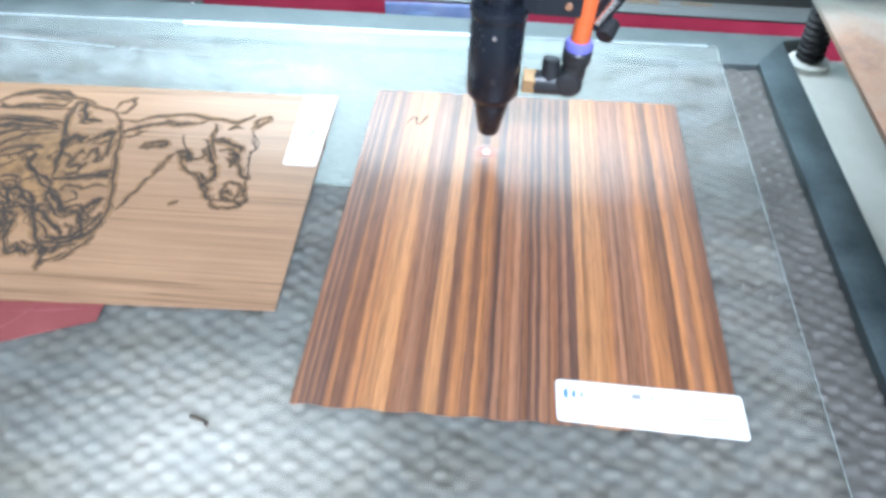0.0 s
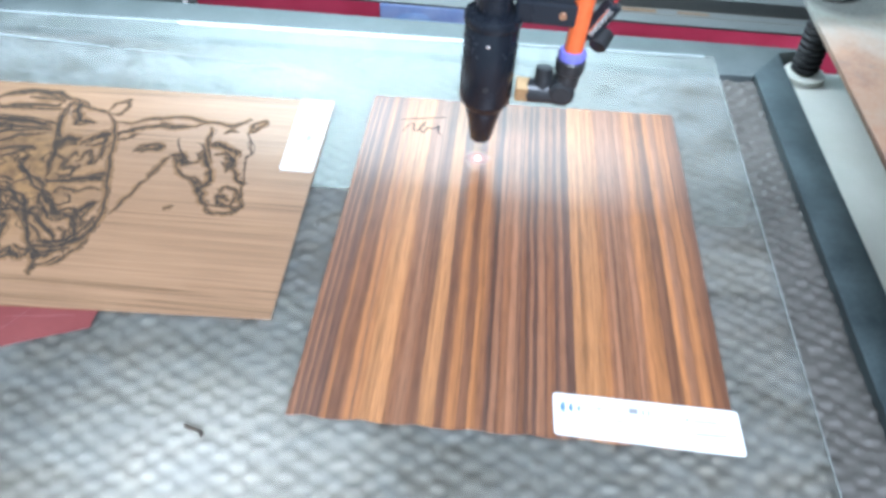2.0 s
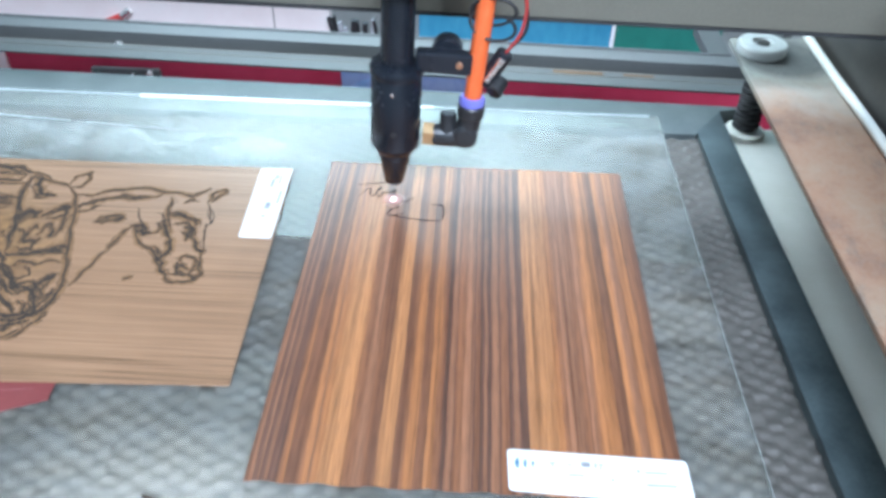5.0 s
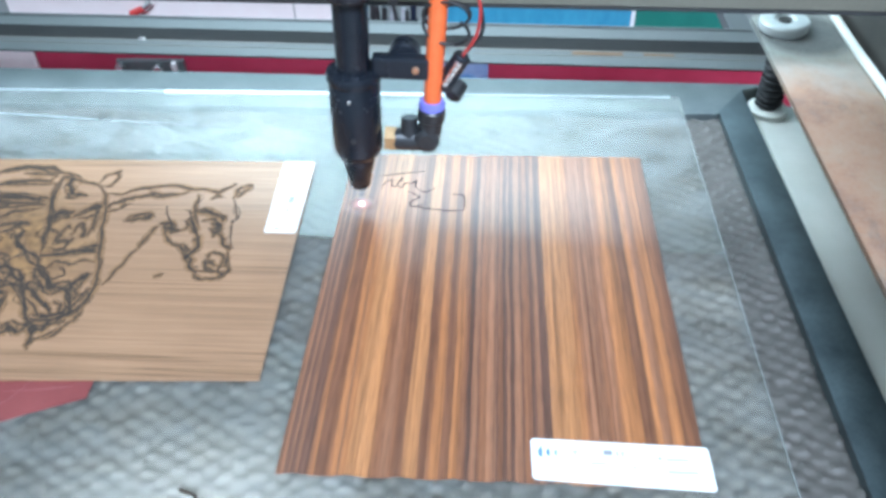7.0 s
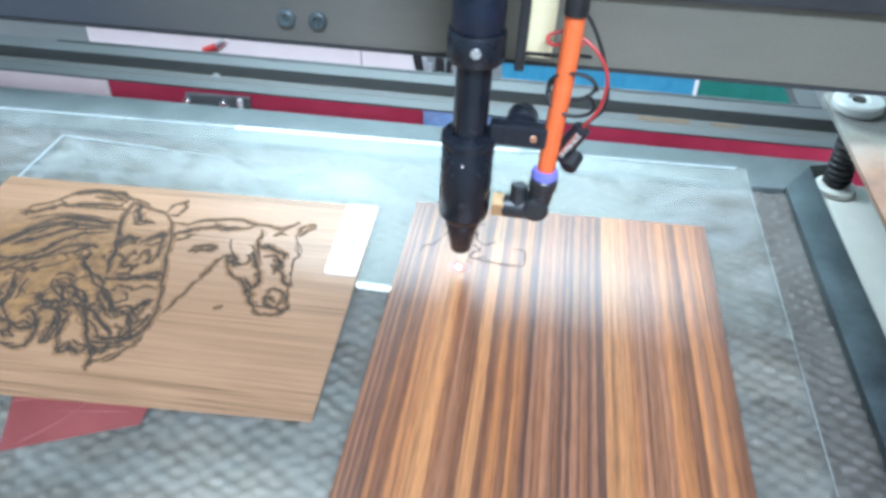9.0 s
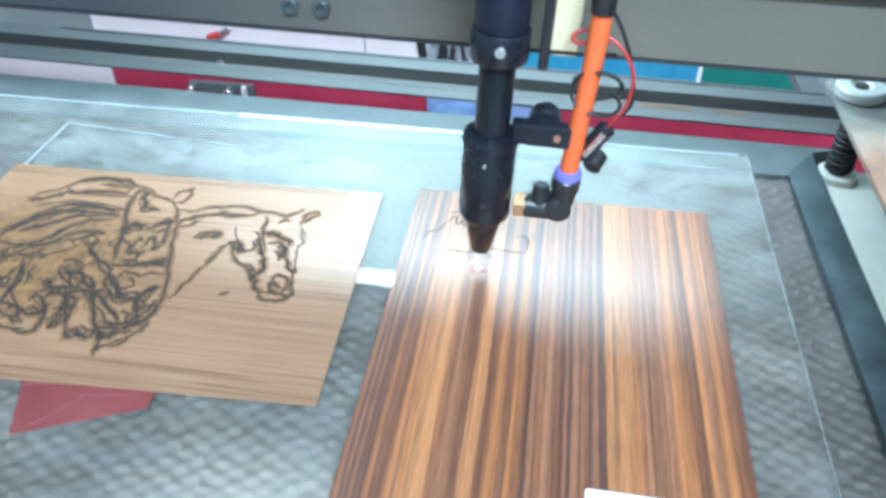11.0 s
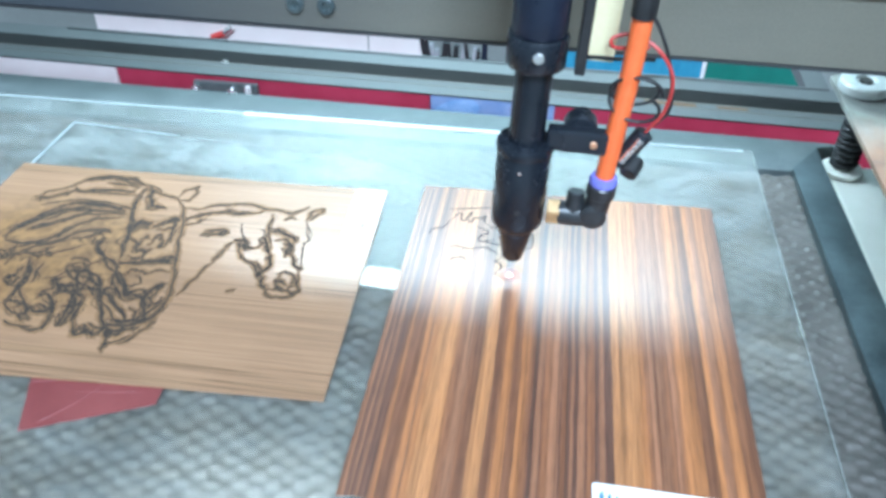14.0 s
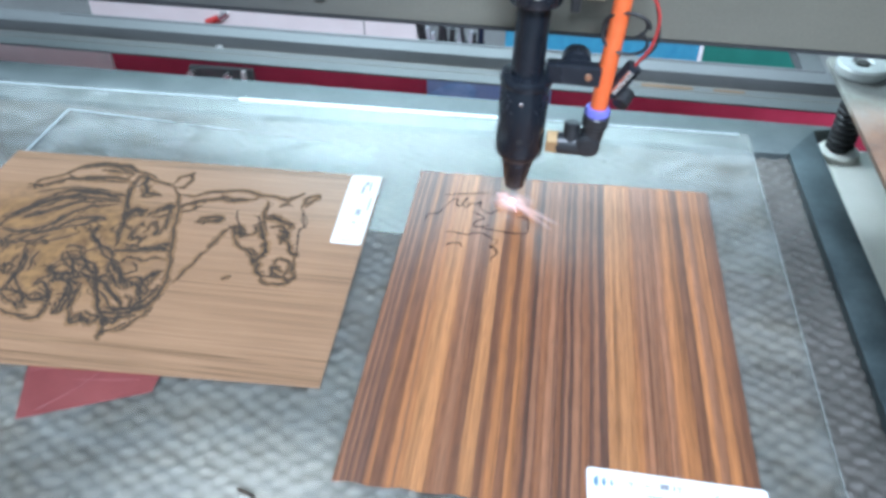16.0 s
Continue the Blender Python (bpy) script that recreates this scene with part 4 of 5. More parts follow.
    line(1.5, (-93.1, -69.5), (-95.3, -75.1), (-97, -81.7), (-97.4, -87.9))
    line(2.2, (-93.5, -68.4), (-86.8, -67.5), (-86, -73.8))
    line(1.2, (-97.4, -87.9), (-101.2, -95.4), (-104.2, -104.6), (-106.4, -115.3))
    line(1.7, (-112, -67.7), (-108.3, -62.8), (-102.3, -59.7), (-100.1, -63.9), (-104.8, -64.5), (-109.1, -68))
    line(1.0, (-80.4, -41.7), (-79, -50.8), (-76.9, -59.5), (-72.8, -67.7))
    line(2.2, (-76.2, -57.2), (-70.8, -56.5), (-65.4, -60.2), (-61.2, -62.9), (-60.9, -66.1))
    line(1.3, (-72.2, -65.5), (-67.2, -63.7), (-61.6, -68.3), (-62.7, -73.8), (-66.3, -71.1))
    line(1.0, (-86.7, -71.8), (-82.1, -73.3), (-78.5, -71.7), (-77.5, -66.2))
    line(1.3, (-62.5, -78.9), (-62.4, -74.8), (-58.5, -76.3), (-56.1, -82.2), (-52.2, -86.6))
    line(2.0, (-70.9, -82.2), (-69.6, -77.9), (-67.8, -85.8), (-70.4, -92.1), (-71, -94.2))
    line(1.1, (-60.9, -94.7), (-60.2, -90.7), (-56.4, -90.2), (-53.3, -91.7), (-52.4, -99.3), (-52.5, -103.1))
    line(1.2, (-62.7, -103.6), (-58, -102), (-55, -103.5), (-50.5, -105.6), (-47.3, -103.3))
    line(1.0, (-61.6, -94.8), (-59.2, -100.3), (-55.1, -103.1))
    line(1.0, (-77.4, -83.1), (-73.5, -86.6), (-69.7, -90.1), (-67.8, -87.8))
    line(1.0, (-72.1, -47.5), (-69, -43.6), (-65.8, -44.8))
    line(0.8, (-94.7, -53), (-91, -61.5), (-84.1, -71.4))
    line(0.8, (-82.3, -55.8), (-78.9, -62), (-78.2, -68.5))
    line(1.2, (-83.7, -108.4), (-79.6, -105.6))
    line(3.0, (-75.9, -58.3), (-70.5, -57.5), (-64.5, -61.1))
    line(2.2, (-77.5, -61.8), (-74.2, -70.1), (-70.9, -76))
    line(2.0, (-66.2, -66.8), (-61.3, -69.3), (-60.4, -74.5))
    line(2.0, (-90.8, -70.2), (-85.7, -72.7), (-81.7, -74.3))
    line(1.6, (-72.9, -92.5), (-67.9, -95.7), (-67.3, -101.4), (-63, -104.6))
    line(1.4, (-61.7, -98.7), (-58.5, -96.3), (-54.2, -99.6))
    line(1.8, (-54.3, -83.9), (-50.2, -86.4))
    line(1.6, (-111, -44), (-106, -41.6), (-99.2, -44.3), (-94.3, -41.7))
    line(1.4, (-123.7, -52.8), (-119.6, -48.3), (-113.7, -48.6))
    # heavy strokes of the mane and chest
    line(3, (-217, -77), (-212, -71), (-206, -63), (-197, -55), (-184, -54), (-171, -53), (-161, -55))
    line(2.4, (-193, -49), (-182, -48), (-169, -49), (-161, -49))
    line(1.6, (-221, -48), (-208, -41), (-201, -36), (-192, -37), (-175, -36), (-162, -35))
    line(2, (-199, -24), (-186, -21), (-174, -20), (-165, -24))
    line(1.8, (-187, -26), (-176, -27), (-165, -28))
    line(3.2, (-216, -86), (-205, -87), (-196, -86), (-188, -83), (-183, -77))
    line(2.2, (-188, -80), (-187, -73), (-184, -67), (-177, -61), (-163, -57))
    line(2, (-173, -76), (-168, -72), (-164, -69))
    line(1.6, (-203, -97), (-192, -93), (-186, -87))
    line(1.8, (-163, -28), (-162, -39), (-158, -53), (-153, -68), (-152, -78), (-148, -89))
    line(3.2, (-156, -67), (-150, -61), (-143, -60))
    line(3.2, (-136, -60), (-133, -55), (-131, -53))
    line(3.2, (-127, -91), (-124, -87), (-120, -86))
    line(2.2, (-147, -96), (-138, -94), (-130, -91), (-117, -92))
    line(2, (-166, -82), (-159, -88), (-151, -94), (-144, -99))
    line(1.6, (-132, -57), (-129, -67), (-126, -76))
    line(1.9, (-142, -102), (-136, -110), (-131, -117), (-124, -119), (-120, -116))
    line(2, (-125, -117), (-119, -112), (-115, -107))
    line(1.9, (-121, -119), (-118, -126), (-115, -134))
    line(2, (-170, -99), (-163, -107), (-159, -115), (-164, -116), (-171, -114))
    line(2, (-165, -103), (-159, -104), (-151, -112), (-145, -116))
    line(2, (-152, -117), (-147, -116), (-141, -119), (-137, -123), (-131, -128), (-124, -133))
    line(2, (-146, -118), (-141, -125), (-136, -135), (-132, -140))
    line(2.2, (-166, -123), (-162, -120), (-155, -125), (-152, -133), (-152, -141), (-155, -144))
    line(2, (-151, -123), (-150, -131), (-150, -139))
    line(1.8, (-190, -102), (-187, -111), (-187, -119), (-187, -126), (-189, -130))
    line(2, (-188, -128), (-181, -131), (-174, -136), (-169, -141))
    line(2, (-174, -126), (-171, -123), (-165, -129), (-164, -135), (-170, -136), (-175, -132))
    line(1.6, (-174, -146), (-164, -148), (-160, -146), (-161, -138), (-163, -129))
    line(2.2, (-146, -144), (-143, -148), (-140, -145), (-138, -144), (-134, -148))
    line(2, (-132, -142), (-128, -147), (-129, -142), (-123, -145), (-121, -141), (-115, -138))
    line(2.6, (-158, -27), (-156, -36), (-150, -45), (-142, -45))
    # the tangle of the mane and chest
    for k in range(36):
        a, r = random.uniform(0, 6.28), math.sqrt(random.random())
        x, y = -188 + 62 * r * math.cos(a), -104 + 34 * r * math.sin(a)
        s, turn, wide = random.uniform(2.2, 5.5), random.uniform(0, 6.28), random.choice((5, 6, 7))
        line(random.uniform(0.3, 0.94), *[(x + s * random.uniform(0.6, 1.3) * math.cos(turn + 0.85 * i), y + 0.8 * s * random.uniform(0.6, 1.3) * math.sin(turn + 0.85 * i)) for i in range(wide)])
    part("engraved_drawing", lines, BURN, sheet, "dark burnt drawing of a horse")
    part("scorching", scorch, SCORCH, sheet, "brown scorching beside the lines")


TRACES = []


def traces(sheet):
    """The lines that the laser burns into the striped sheet, each with the second at which it is done."""
    def trace(t, *points):
        ob = part("burnt_line", ribbon(B(), [(x / 1000, y / 1000) for x, y in points], 0.00090, 0.0001), SOOT, sheet)
        TRACES.append((t, ob))

    trace(1.8, (17.9, -22.2), (30, -19.6), (42.6, -17))
    trace(-1, (19.9, -32.7), (21.5, -28.9), (23.3, -26), (25.4, -25.7), (25.4, -30.2), (27.7, -31.6), (29.3, -27), (30.9, -23.1), (30.4, -27.7))
    trace(1.9, (29, -29.7), (31, -32.9), (33.1, -28.2), (36.4, -28.6), (38.7, -25.6), (38.7, -31), (41.8, -34.9))
    trace(2.4, (41.8, -34.9), (44.5, -36.2), (46.4, -34.8), (49.9, -32.2))
    trace(3.2, (35.1, -35.8), (38.4, -37.9), (41.8, -40.9), (38, -43.9), (37, -48.2), (40.6, -48.6), (45.5, -46.2))
    trace(7.6, (9.9, -47), (11.2, -41.7), (14.2, -40.4), (16.6, -39.2), (19.4, -32.8))
    trace(10.2, (22.6, -56), (26, -54.7), (30.2, -55.7), (34.3, -56), (38.2, -54.3), (42.2, -54.1), (45.4, -56), (48.6, -58), (51.2, -59.2))
    trace(11.9, (24.3, -67.6), (25.4, -65.1), (29.2, -63.8), (31.8, -64.3), (32.5, -67.3))
    trace(13.2, (51.2, -59.2), (49.1, -63.4), (47.2, -64.5), (50.4, -66.3), (51.2, -70), (49.1, -73.4), (48.9, -76.4))
    trace(3.4, (39.6, -48.7), (43.8, -49.8), (52, -51.1), (60.2, -51.9), (66.1, -51.1))
    trace(3.8, (66.1, -51.1), (66.3, -44.2), (65.4, -38.4), (59.1, -37.6))


def teak():
    sheet = part("wooden_sheet", slab(B(), [(-0.2500, -0.1795), (-0.0165, -0.1700), (-0.0205, -0.0100), (-0.2475, -0.0132)], 0.0001, 0.0005, 0, 0.0001), TEAK)
    tagged(sheet, "pale brown wood veneer sheet engraved with a horse", "veneer sheet")
    return sheet


zebra_sheet, teak_sheet = zebrano(), teak()
engraving(teak_sheet), traces(zebra_sheet)
tag = label_sticker("sample_label", [(-0.0365, -0.0735), (-0.0198, -0.0735), (-0.0207, -0.0108), (-0.0385, -0.0112)], 0.0006, "white sample label with a blue mark stuck on the wooden sheet")
part("printed_mark", crescents(B(), -0.0290, -0.0680, 0.0034, 0.0009, 1.57), INK_BLUE, tag, "blue crescents")
for x, y, w, h in ((-0.0290, -0.0560, 0.0022, 0.0016), (-0.0290, -0.0490, 0.0030, 0.0060), (-0.0230, -0.0560, 0.0010, 0.0015), (-0.0235, -0.0440, 0.0012, 0.0120),
                   (-0.0300, -0.0290, 0.0018, 0.0080), (-0.0260, -0.0260, 0.0012, 0.0090), (-0.0290, -0.0210, 0.0024, 0.0040)):
    part("printed_bar", box(B(), (x, y, 0.00084), (x + w, y + h, 0.0009)), INK_GREY, tag)
red = part("red_film", slab(B(), [(-0.1385, -0.2035), (-0.0877, -0.1815), (-0.0895, -0.150), (-0.158, -0.150)], -0.0004, 0.0, 0, 0.0002), RED_FILM)
tagged(red, "translucent dull red plastic film under the wooden sheet", "plastic film")
for x0, y0, x1, y1 in ((-0.1330, -0.1985, -0.1120, -0.1690), (-0.1250, -0.1800, -0.0960, -0.1760), (-0.1480, -0.1780, -0.1300, -0.1720)):
    part("crease", ribbon(B(), [(x0, y0), ((x0 + x1) / 2 + 0.002, (y0 + y1) / 2), (x1, y1)], 0.0008, 0.00002, 6, 0.00022), RED_CREASE, red, "pale crease")
chip = part("wood_sliver", slab(B(), [(-0.0352, -0.2222), (-0.0350, -0.2235), (-0.0290, -0.2252), (-0.0280, -0.2270), (-0.0270, -0.2266), (-0.0276, -0.2246), (-0.0300, -0.2238)], -0.0006, 0.0004), BURN)
tagged(chip, "charred wood sliver lying on the acrylic", "sliver")
# ---- gantry and laser head ----
SKEW = -2.03


def cross_panel():
    """The fixed panel across the machine, behind the head; it runs along the rail."""
    g = empty("cross_panel")
    x0, x1 = -0.67, 0.189
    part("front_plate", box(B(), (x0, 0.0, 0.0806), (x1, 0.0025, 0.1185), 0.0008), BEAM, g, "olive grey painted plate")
    part("lower_edge", box(B(), (x0, -0.0012, 0.0792), (x1, 0.0026, 0.0804), 0.0003), BEAM_DARK, g, "dark lower edge")
    part("upper_bar", box(B(), (x0, -0.004, 0.1190), (x1, 0.0025, 0.160), 0.0012), BEAM_DARK, g, "black upper bar")
    for x in (-0.169, -0.152):
        part("bolt", lathe(B(), [(0.0048, 0), (0.0048, 0.0020), (0.0040, 0.0028), (0.0024, 0.0028), (0.0020, 0.0014), (0.0005, 0.0014)], 20, Matrix.Translation((x, 0.0002, 0.0935)) @ pose(0, 0, 0, 90)), BAR_DARK, g, "socket bolt")
    g.matrix_world = pose(0.1, 0.0, 0.0108, 0, 0, SKEW)
    return tagged(g, "long olive grey fixed panel across the machine", "panel")


def gantry():
    """The moving beam that carries the head, behind the fixed panel."""
    g = empty("gantry_beam")
    part("beam", box(B(), (-0.66, -0.0030, 0.1136), (0.186, 0.0, 0.178), 0.0004), BEAM_DARK, g)
    part("guide_rail", box(B(), (-0.66, -0.0030, 0.1782), (0.186, 0.010, 0.186), 0.0008), RAIL_ALU, g, "steel guide rail")
    return tagged(g, "slim black gantry beam carrying the laser head", "gantry")


def laser_head():
    h = empty("laser_cutting_module")
    part("nozzle", lathe(B(), [(0.0022, 0.0125), (0.0045, 0.0125), (0.0052, 0.0132), (0.0082, 0.0285), (0.0088, 0.0305), (0.0088, 0.0325)], 40), BLACK, h)
    part("aperture", lathe(B(), [(0.0002, 0.0122), (0.0021, 0.0122), (0.0021, 0.0126), (0.0002, 0.0126)], 20), TIP_RED, h, "red glowing aperture")
    body = part("lens_housing", lathe(B(), [(0.0086, 0.0325), (0.0095, 0.0325), (0.0122, 0.0362), (0.0126, 0.038), (0.0124, 0.0745), (0.0119, 0.0755)], 48), BLACK, h)
    part("set_screw", rod(B(), (-0.001, -0.0118, 0.0700), (-0.001, -0.0130, 0.0700), 0.0009, 10), STEEL, body)
    part("set_screw", rod(B(), (0.0, -0.0118, 0.0480), (0.0, -0.0128, 0.0480), 0.0014, 10), BLACK_MATT, body)
    part("flange", lathe(B(), [(0.0118, 0.0755), (0.0130, 0.0760), (0.0132, 0.0770), (0.0132, 0.0795), (0.0126, 0.0808), (0.0082, 0.0812)], 48), BLACK, h)
    part("focus_tube", lathe(B(), [(0.0081, 0.0812), (0.0081, 0.1180)], 40), BLACK, h)
    col = part("collar", lathe(B(), [(0.0082, 0.1180), (0.0122, 0.1180), (0.0128, 0.1190), (0.0128, 0.1310), (0.0122, 0.1320), (0.0085, 0.1322)], 48), BLACK, h)
    part("set_screw", rod(B(), (0.0012, -0.0122, 0.1262), (0.0012, -0.0142, 0.1262), 0.0024, 14), STEEL, col, "bright thumb screw")
    part("mirror_barrel", lathe(B(), [(0.0085, 0.1322), (0.0112, 0.1324), (0.0116, 0.1335), (0.0116, 0.165), (0.0110, 0.166)], 40), NAVY, h, "dark blue-black mirror barrel")
    part("mirror_block", box(B(), (-0.0270, 0.0060, 0.1450), (0.0165, 0.0175, 0.186), 0.0020), BLACK_MATT, h, "black mirror block")
    part("carriage_plate", box(B(), (0.0170, 0.004, 0.112), (0.0215, 0.0165, 0.1866), 0.001), BLACK_MATT, h)
    part("tag", box(B(), (0.0215, 0.0120, 0.1160), (0.0330, 0.0150, 0.154), 0.0004), CREAM_TAG, h, "cream tag")
    part("carriage", box(B(), (-0.020, 0.006, 0.1865), (0.0230, 0.1080, 0.1915), 0.001), BLACK_MATT, h, "black carriage riding on the gantry")
    arm = part("bracket_arm", box(B(), (0.0090, -0.0035, 0.0780), (0.0370, 0.0035, 0.0890), 0.0015), BLACK, h)
    part("screw", rod(B(), (0.0298, -0.0034, 0.0838), (0.0298, -0.0050, 0.0838), 0.0017, 14), COPPER, arm, "copper-coloured screw")
    part("clamp_ring", lathe(B(), [(0.004, -0.005), (0.0068, -0.005), (0.0076, -0.004), (0.0076, 0.004), (0.0068, 0.005), (0.004, 0.005)], 28, Matrix.Translation((0.0235, 0.008, 0.0855)) @ pose(0, 0, 0, 90)), BLACK, arm)
    ptr = part("laser_pointer", rod(B(), (0.0420, 0.002, 0.0725), (0.0515, 0.002, 0.0895), 0.0043, 18), BLACK, h)
    part("barrel", rod(B(), (0.0432, -0.0018, 0.0755), (0.0500, -0.0018, 0.0878), 0.0016, 10), STEEL, ptr, "bright barrel")
    part("knob", rod(B(), (0.0470, -0.004, 0.0705), (0.0505, 0.003, 0.0745), 0.0042, 14), BLACK_MATT, ptr)
    elbow = part("elbow_fitting", hose(B(), [(0.0190, 0, 0.0430), (0.0270, 0, 0.0430), (0.0340, 0, 0.0440), (0.0366, 0, 0.0490), (0.0372, 0, 0.0600)], 0.0058, 18), PLASTIC, h)
    part("elbow_corner", lathe(B(), [(0.004, -0.006), (0.0064, -0.005), (0.0064, 0.005), (0.004, 0.006)], 22, Matrix.Translation((0.0352, 0, 0.0452)) @ pose(0, 0, 0, 90)), PLASTIC, elbow)
    part("elbow_boss", rod(B(), (0.0262, -0.001, 0.0430), (0.0262, 0.001, 0.0555), 0.0042, 16), PLASTIC, elbow)
    part("brass_nut", lathe(B(), [(0.004, 0), (0.0064, 0.0002), (0.0064, 0.0058), (0.004, 0.0060)], 6, Matrix.Translation((0.0138, 0, 0.0430)) @ pose(0, 0, 0, 0, 90), True), BRASS, elbow, "brass hexagon nut")
    part("cup", rod(B(), (0.0371, 0, 0.0550), (0.0374, 0, 0.0618), 0.0068, 22), PLASTIC, elbow)
    part("release_ring", lathe(B(), [(0.005, 0.0), (0.0063, 0.0003), (0.0066, 0.0022), (0.0058, 0.0042), (0.005, 0.0044)], 26, Matrix.Translation((0.0374, 0, 0.0618))), PURPLE, elbow, "blue-violet release ring")
    part("air_hose", hose(B(), [(0.0375, 0, 0.064), (0.0384, 0, 0.085), (0.0396, 0, 0.110), (0.0402, 0, 0.132), (0.0402, 0, 0.143)], 0.0043, 18), ORANGE, h, "orange air hose")
    part("hose_sleeve", hose(B(), [(0.0402, 0, 0.1425), (0.0400, 0, 0.155), (0.0390, 0.004, 0.185), (0.037, 0.02, 0.21)], 0.0052, 16), BLACK_MATT, h, "black hose sleeve")
    part("red_lead", hose(B(), [(0.0515, 0.002, 0.0895), (0.0575, 0.003, 0.100), (0.0580, 0.003, 0.115), (0.0510, 0.004, 0.126), (0.040, 0.008, 0.131), (0.031, 0.008, 0.129), (0.032, 0.004, 0.1265), (0.046, 0.006, 0.127)], 0.0008, 8), RED_WIRE, h, "thin red wire")
    part("black_lead", hose(B(), [(0.0518, 0.003, 0.0895), (0.0600, 0.005, 0.101), (0.0560, 0.007, 0.120), (0.0480, 0.008, 0.136), (0.0425, 0.006, 0.142)], 0.0008, 8), BLACK_MATT, h, "thin black wire")
    loop = [(0.0435 + 0.0105 * math.cos(a), -0.0055 * math.cos(a * 0.5), 0.1115 + 0.0072 * math.sin(a) - 0.0006 * a) for a in [k * 0.45 for k in range(31)]]
    part("black_loop", hose(B(), loop, 0.0008, 8, 2), BLACK_MATT, h, "coiled black wire")
    part("tie", hose(B(), [(0.018, 0.012, 0.1175), (0.028, 0.006, 0.1205), (0.036, 0.0, 0.1235), (0.043, 0.004, 0.1225), (0.05, 0.012, 0.119)], 0.0009, 8), BLACK_MATT, h)
    return tagged(h, "black laser head with nozzle, brass elbow and orange air hose", "laser head")


COPPER = surface("copper_screw", (0.55, 0.28, 0.16), (0.75, 0.45, 0.30), 0.3, 0.9, 200)
CREAM_TAG = surface("cream_tag", (0.70, 0.60, 0.34), (0.82, 0.74, 0.50), 0.5, 0, 60)
cross_panel()
beam, head = gantry(), laser_head()
spot = empty("laser_spot")
part("core", lathe(B(), [(0.0002, 0.0003), (0.0012, 0.0003), (0.0009, 0.0010), (0.0002, 0.0015)], 18), SPOT_CORE, spot)
part("halo", lathe(B(), [(0.0002, 0.0002), (0.0019, 0.0002), (0.0018, 0.0003), (0.0002, 0.0003)], 18), SPOT, spot)
part("haze", slab(B(), [(0.010 * math.cos(k * 0.2618), 0.010 * math.sin(k * 0.2618)) for k in range(24)], 0.0005, 0.0006), HAZE, spot, "faint pink haze").visible_shadow = False
tagged(spot, "small pink-white glowing laser spot on the veneer", "light spot")


def spark_burst():
    """The flash where the beam strikes: a hot core, sparks to two sides, and lens bloom and streaks as flat glows."""
    s = empty("spark_burst")
    part("flash", lathe(B(), [(0.0003, 0.0003), (0.0016, 0.0004), (0.0020, 0.0012), (0.0015, 0.0024), (0.0003, 0.0032)], 24), SPOT_CORE, s)
    part("bloom_disc", slab(B(), [(0.014 * math.cos(k * 0.2618), 0.014 * math.sin(k * 0.2618)) for k in range(24)], 0.0016, 0.0018), BLOOM, s, "pink lens bloom round the flash").visible_shadow = False
    for turn, z in ((-0.60, 0.0021), (-0.80, 0.0024)):
        trail = part("lens_streak", slab(B(), [(-0.010, -0.0032), (0.036, -0.0032), (0.036, 0.0032), (-0.010, 0.0032)], z, z + 0.0001), STREAK, s)
        trail.matrix_local = Matrix.Rotation(turn, 4, "Z")
        trail.visible_shadow = False
    rnd = random.Random(3)
    for k in range(8):
        way = -0.72 + rnd.gauss(0, 0.3) + (math.pi if k % 2 else 0)
        far = rnd.uniform(0.004, 0.012)
        p = (0.0015 * math.cos(way), 0.0015 * math.sin(way), 0.0012)
        q = (far * math.cos(way), far * math.sin(way), rnd.uniform(0.0006, 0.0030))
        part("spark", rod(B(), p, q, 0.00026, 6, 0.00005), SPOT, s)
    return tagged(s, "white-hot flash with pink sparks where the laser burns", "sparks")


spark = spark_burst()


def bloom_flare(size, mat, core, trail, label):
    """A brief white-hot flash over the burning spot; its lens bloom and long streaks are flat glowing shapes."""
    f = empty("laser_flare")
    part("bloom_disc", slab(B(), [(size * math.cos(k * 0.2618), size * math.sin(k * 0.2618)) for k in range(24)], 0.0031, 0.0033), mat, f).visible_shadow = False
    part("hot_core", lathe(B(), [(0.0003, 0.0034), (0.8 * core, 0.0036), (core, 0.0034 + 0.6 * core), (0.7 * core, 0.0034 + 1.3 * core), (0.0003, 0.0034 + 1.7 * core)], 24), SPOT_CORE, f)
    for turn, z in ((-0.66, 0.0036), (-0.80, 0.0038)):
        t = part("lens_streak", slab(B(), [(-0.012, -0.006), (trail, -0.006), (trail, 0.006), (-0.012, 0.006)], z, z + 0.0001), BEAMLET, f)
        t.matrix_local = Matrix.Rotation(turn, 4, "Z")
        t.visible_shadow = False
    return tagged(f, label, "flare")


flare = bloom_flare(0.038, FLARE, 0.0044, 0.062, "large white-hot flare with its lens bloom drawn over the veneer")
blaze = bloom_flare(0.030, BLAZE, 0.0034, 0.050, "white flare with its lens streak drawn over the veneer")


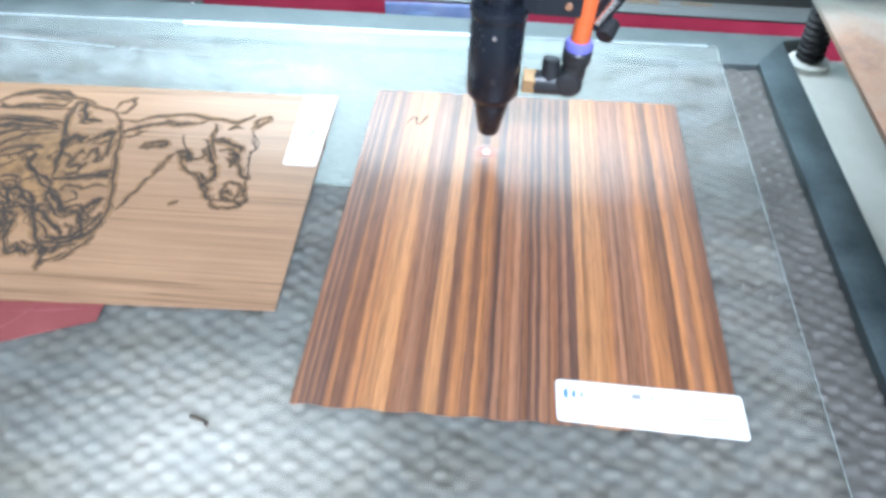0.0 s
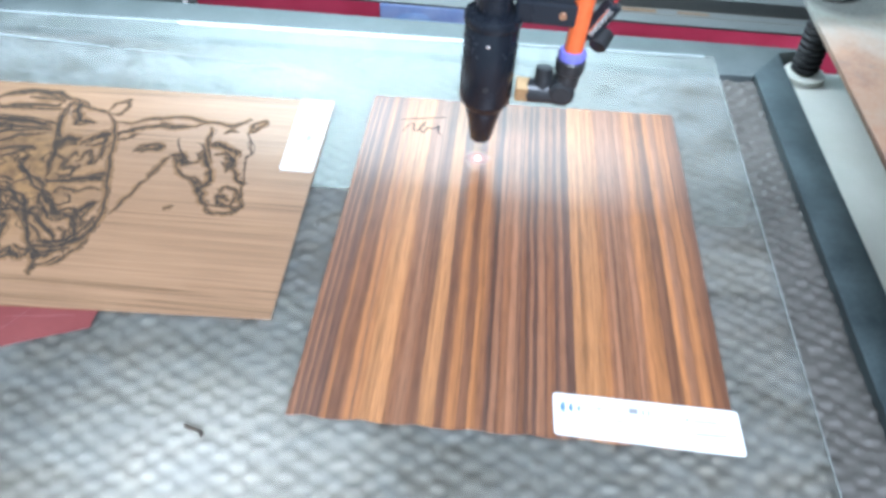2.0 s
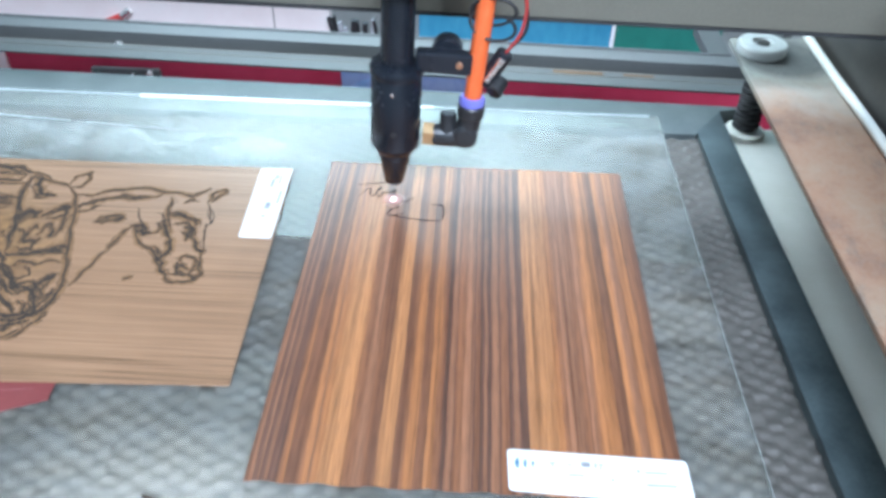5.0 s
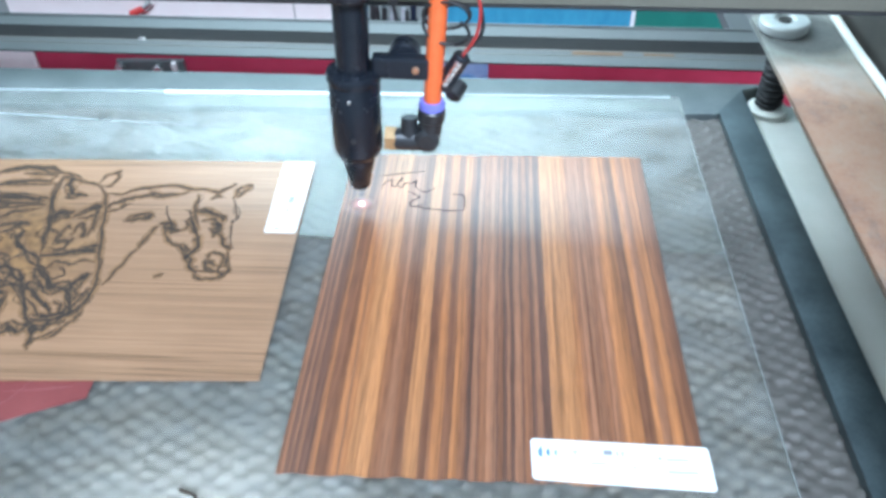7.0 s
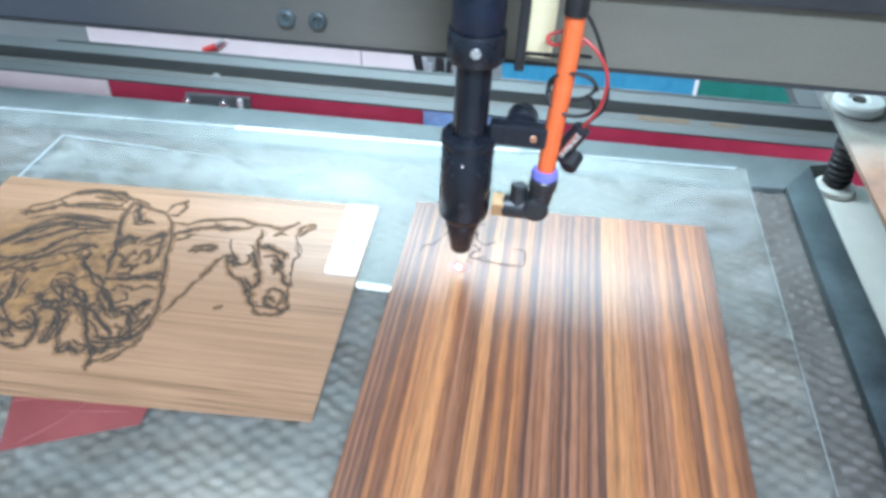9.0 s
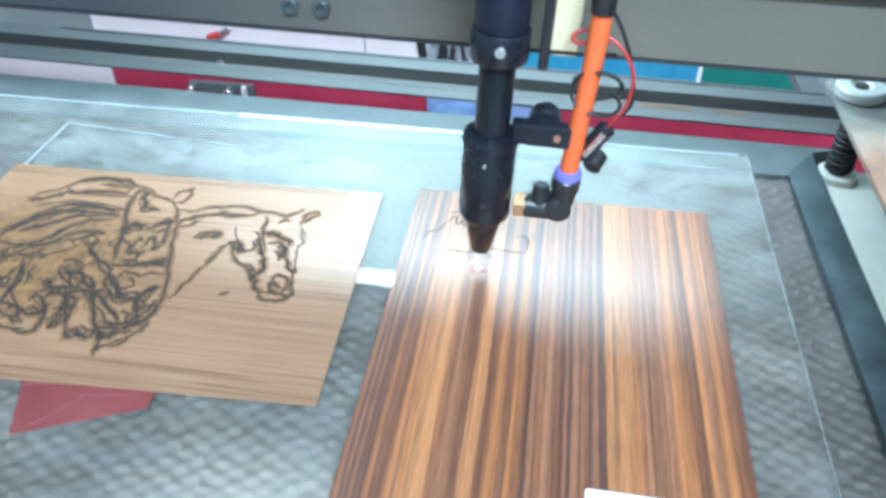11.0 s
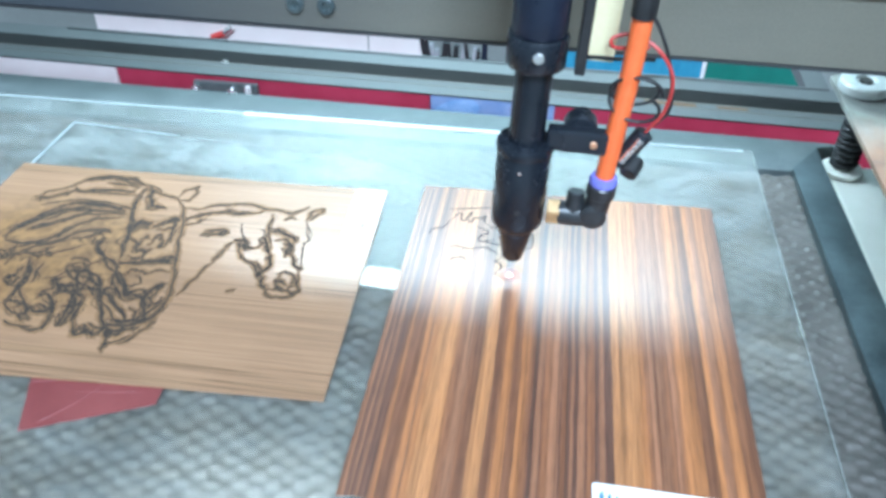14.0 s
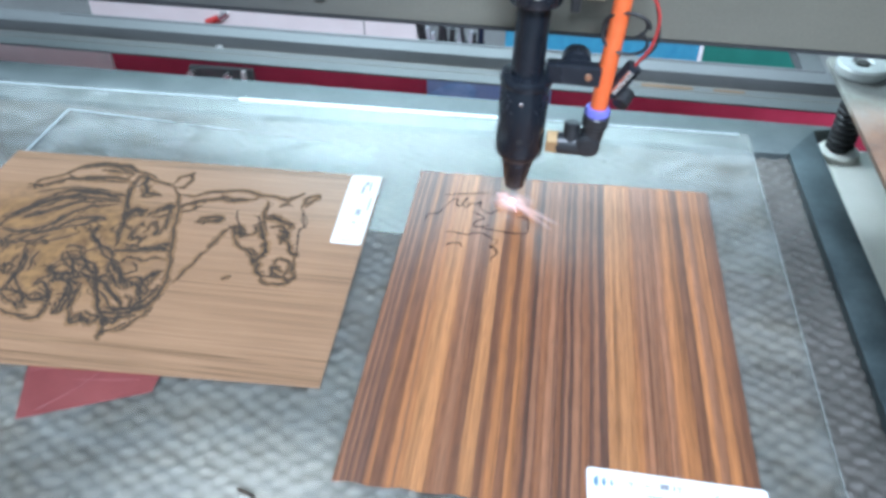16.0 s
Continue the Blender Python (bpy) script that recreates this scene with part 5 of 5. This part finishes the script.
# ---- what moves ----
HEAD = [(0, 0.0640, -0.0520), (0.5, 0.0410, -0.0490), (1, 0.0410, -0.0440), (1.5, 0.0410, -0.0490), (2, 0.0610, -0.0510),
        (2.5, 0.0700, -0.0450), (3, 0.0560, -0.0280), (3.5, 0.0500, -0.0340), (4, 0.0370, -0.0380), (4.5, 0.0420, -0.0340),
        (7, 0.0110, -0.0470), (7.5, 0.0230, -0.0560), (8, 0.0400, -0.0530), (8.5, 0.0470, -0.0580), (9, 0.0320, -0.0570),
        (11.5, 0.0510, -0.0680), (12, 0.0590, -0.0560), (12.5, 0.0490, -0.0580), (13, 0.0590, -0.0570), (13.5, 0.0500, -0.0650),
        (14, 0.0560, -0.0740), (14.5, 0.0750, -0.0650), (15, 0.0710, -0.0320), (15.5, 0.0590, -0.0210), (16, 0.0560, -0.0250)]


def motions():
    walk(head, [(t, pose(x, y, 0, 0, 2.2, 0)) for t, x, y in HEAD])
    walk(spot, [(t, pose(x, y - 0.001, 0)) for t, x, y in HEAD])
    walk(beam, [(t, pose(0.1, 0.099 + 0.97 * y, 0, 0, 0, SKEW)) for t, x, y in HEAD])
    # the flash shows while the beam burns hard, and dies down under the bed in between
    bursts = ((0.9, 1.2), (1.1, 1.6), (2.9, 3.1), (3.1, 3.4), (4.0, 4.2), (4.3, 4.8), (8.4, 8.9), (12.9, 13.1), (15.9, 16.1))
    times = {h[0] for h in HEAD}
    for a, b in bursts:
        times |= {a, round(a + 0.1, 1), round(b - 0.1, 1), min(b, 16)}
    at, xs, ys = zip(*HEAD)

    def flashes(thing, spans, rest):
        rows = []
        for t in sorted(times):
            lit = any(a + 0.05 < t < b - 0.05 for a, b in spans)
            rows.append((t, pose(float(np.interp(t, at, xs)), float(np.interp(t, at, ys)) - 0.001 * lit, 0 if lit else rest)))
        walk(thing, rows)

    flashes(spark, bursts, -0.05)
    flashes(flare, [(8.4, 8.8)], -0.05)
    flashes(blaze, [(1.1, 1.6)], -0.05)
    for t, ob in TRACES:
        low, done = pose(0, 0, -0.0009), pose(0, 0, 0)
        walk(ob, [(0, done), (16, done)] if t < 0 else [(0, low), (t - 0.1, low), (t, done), (16, done)])


motions()
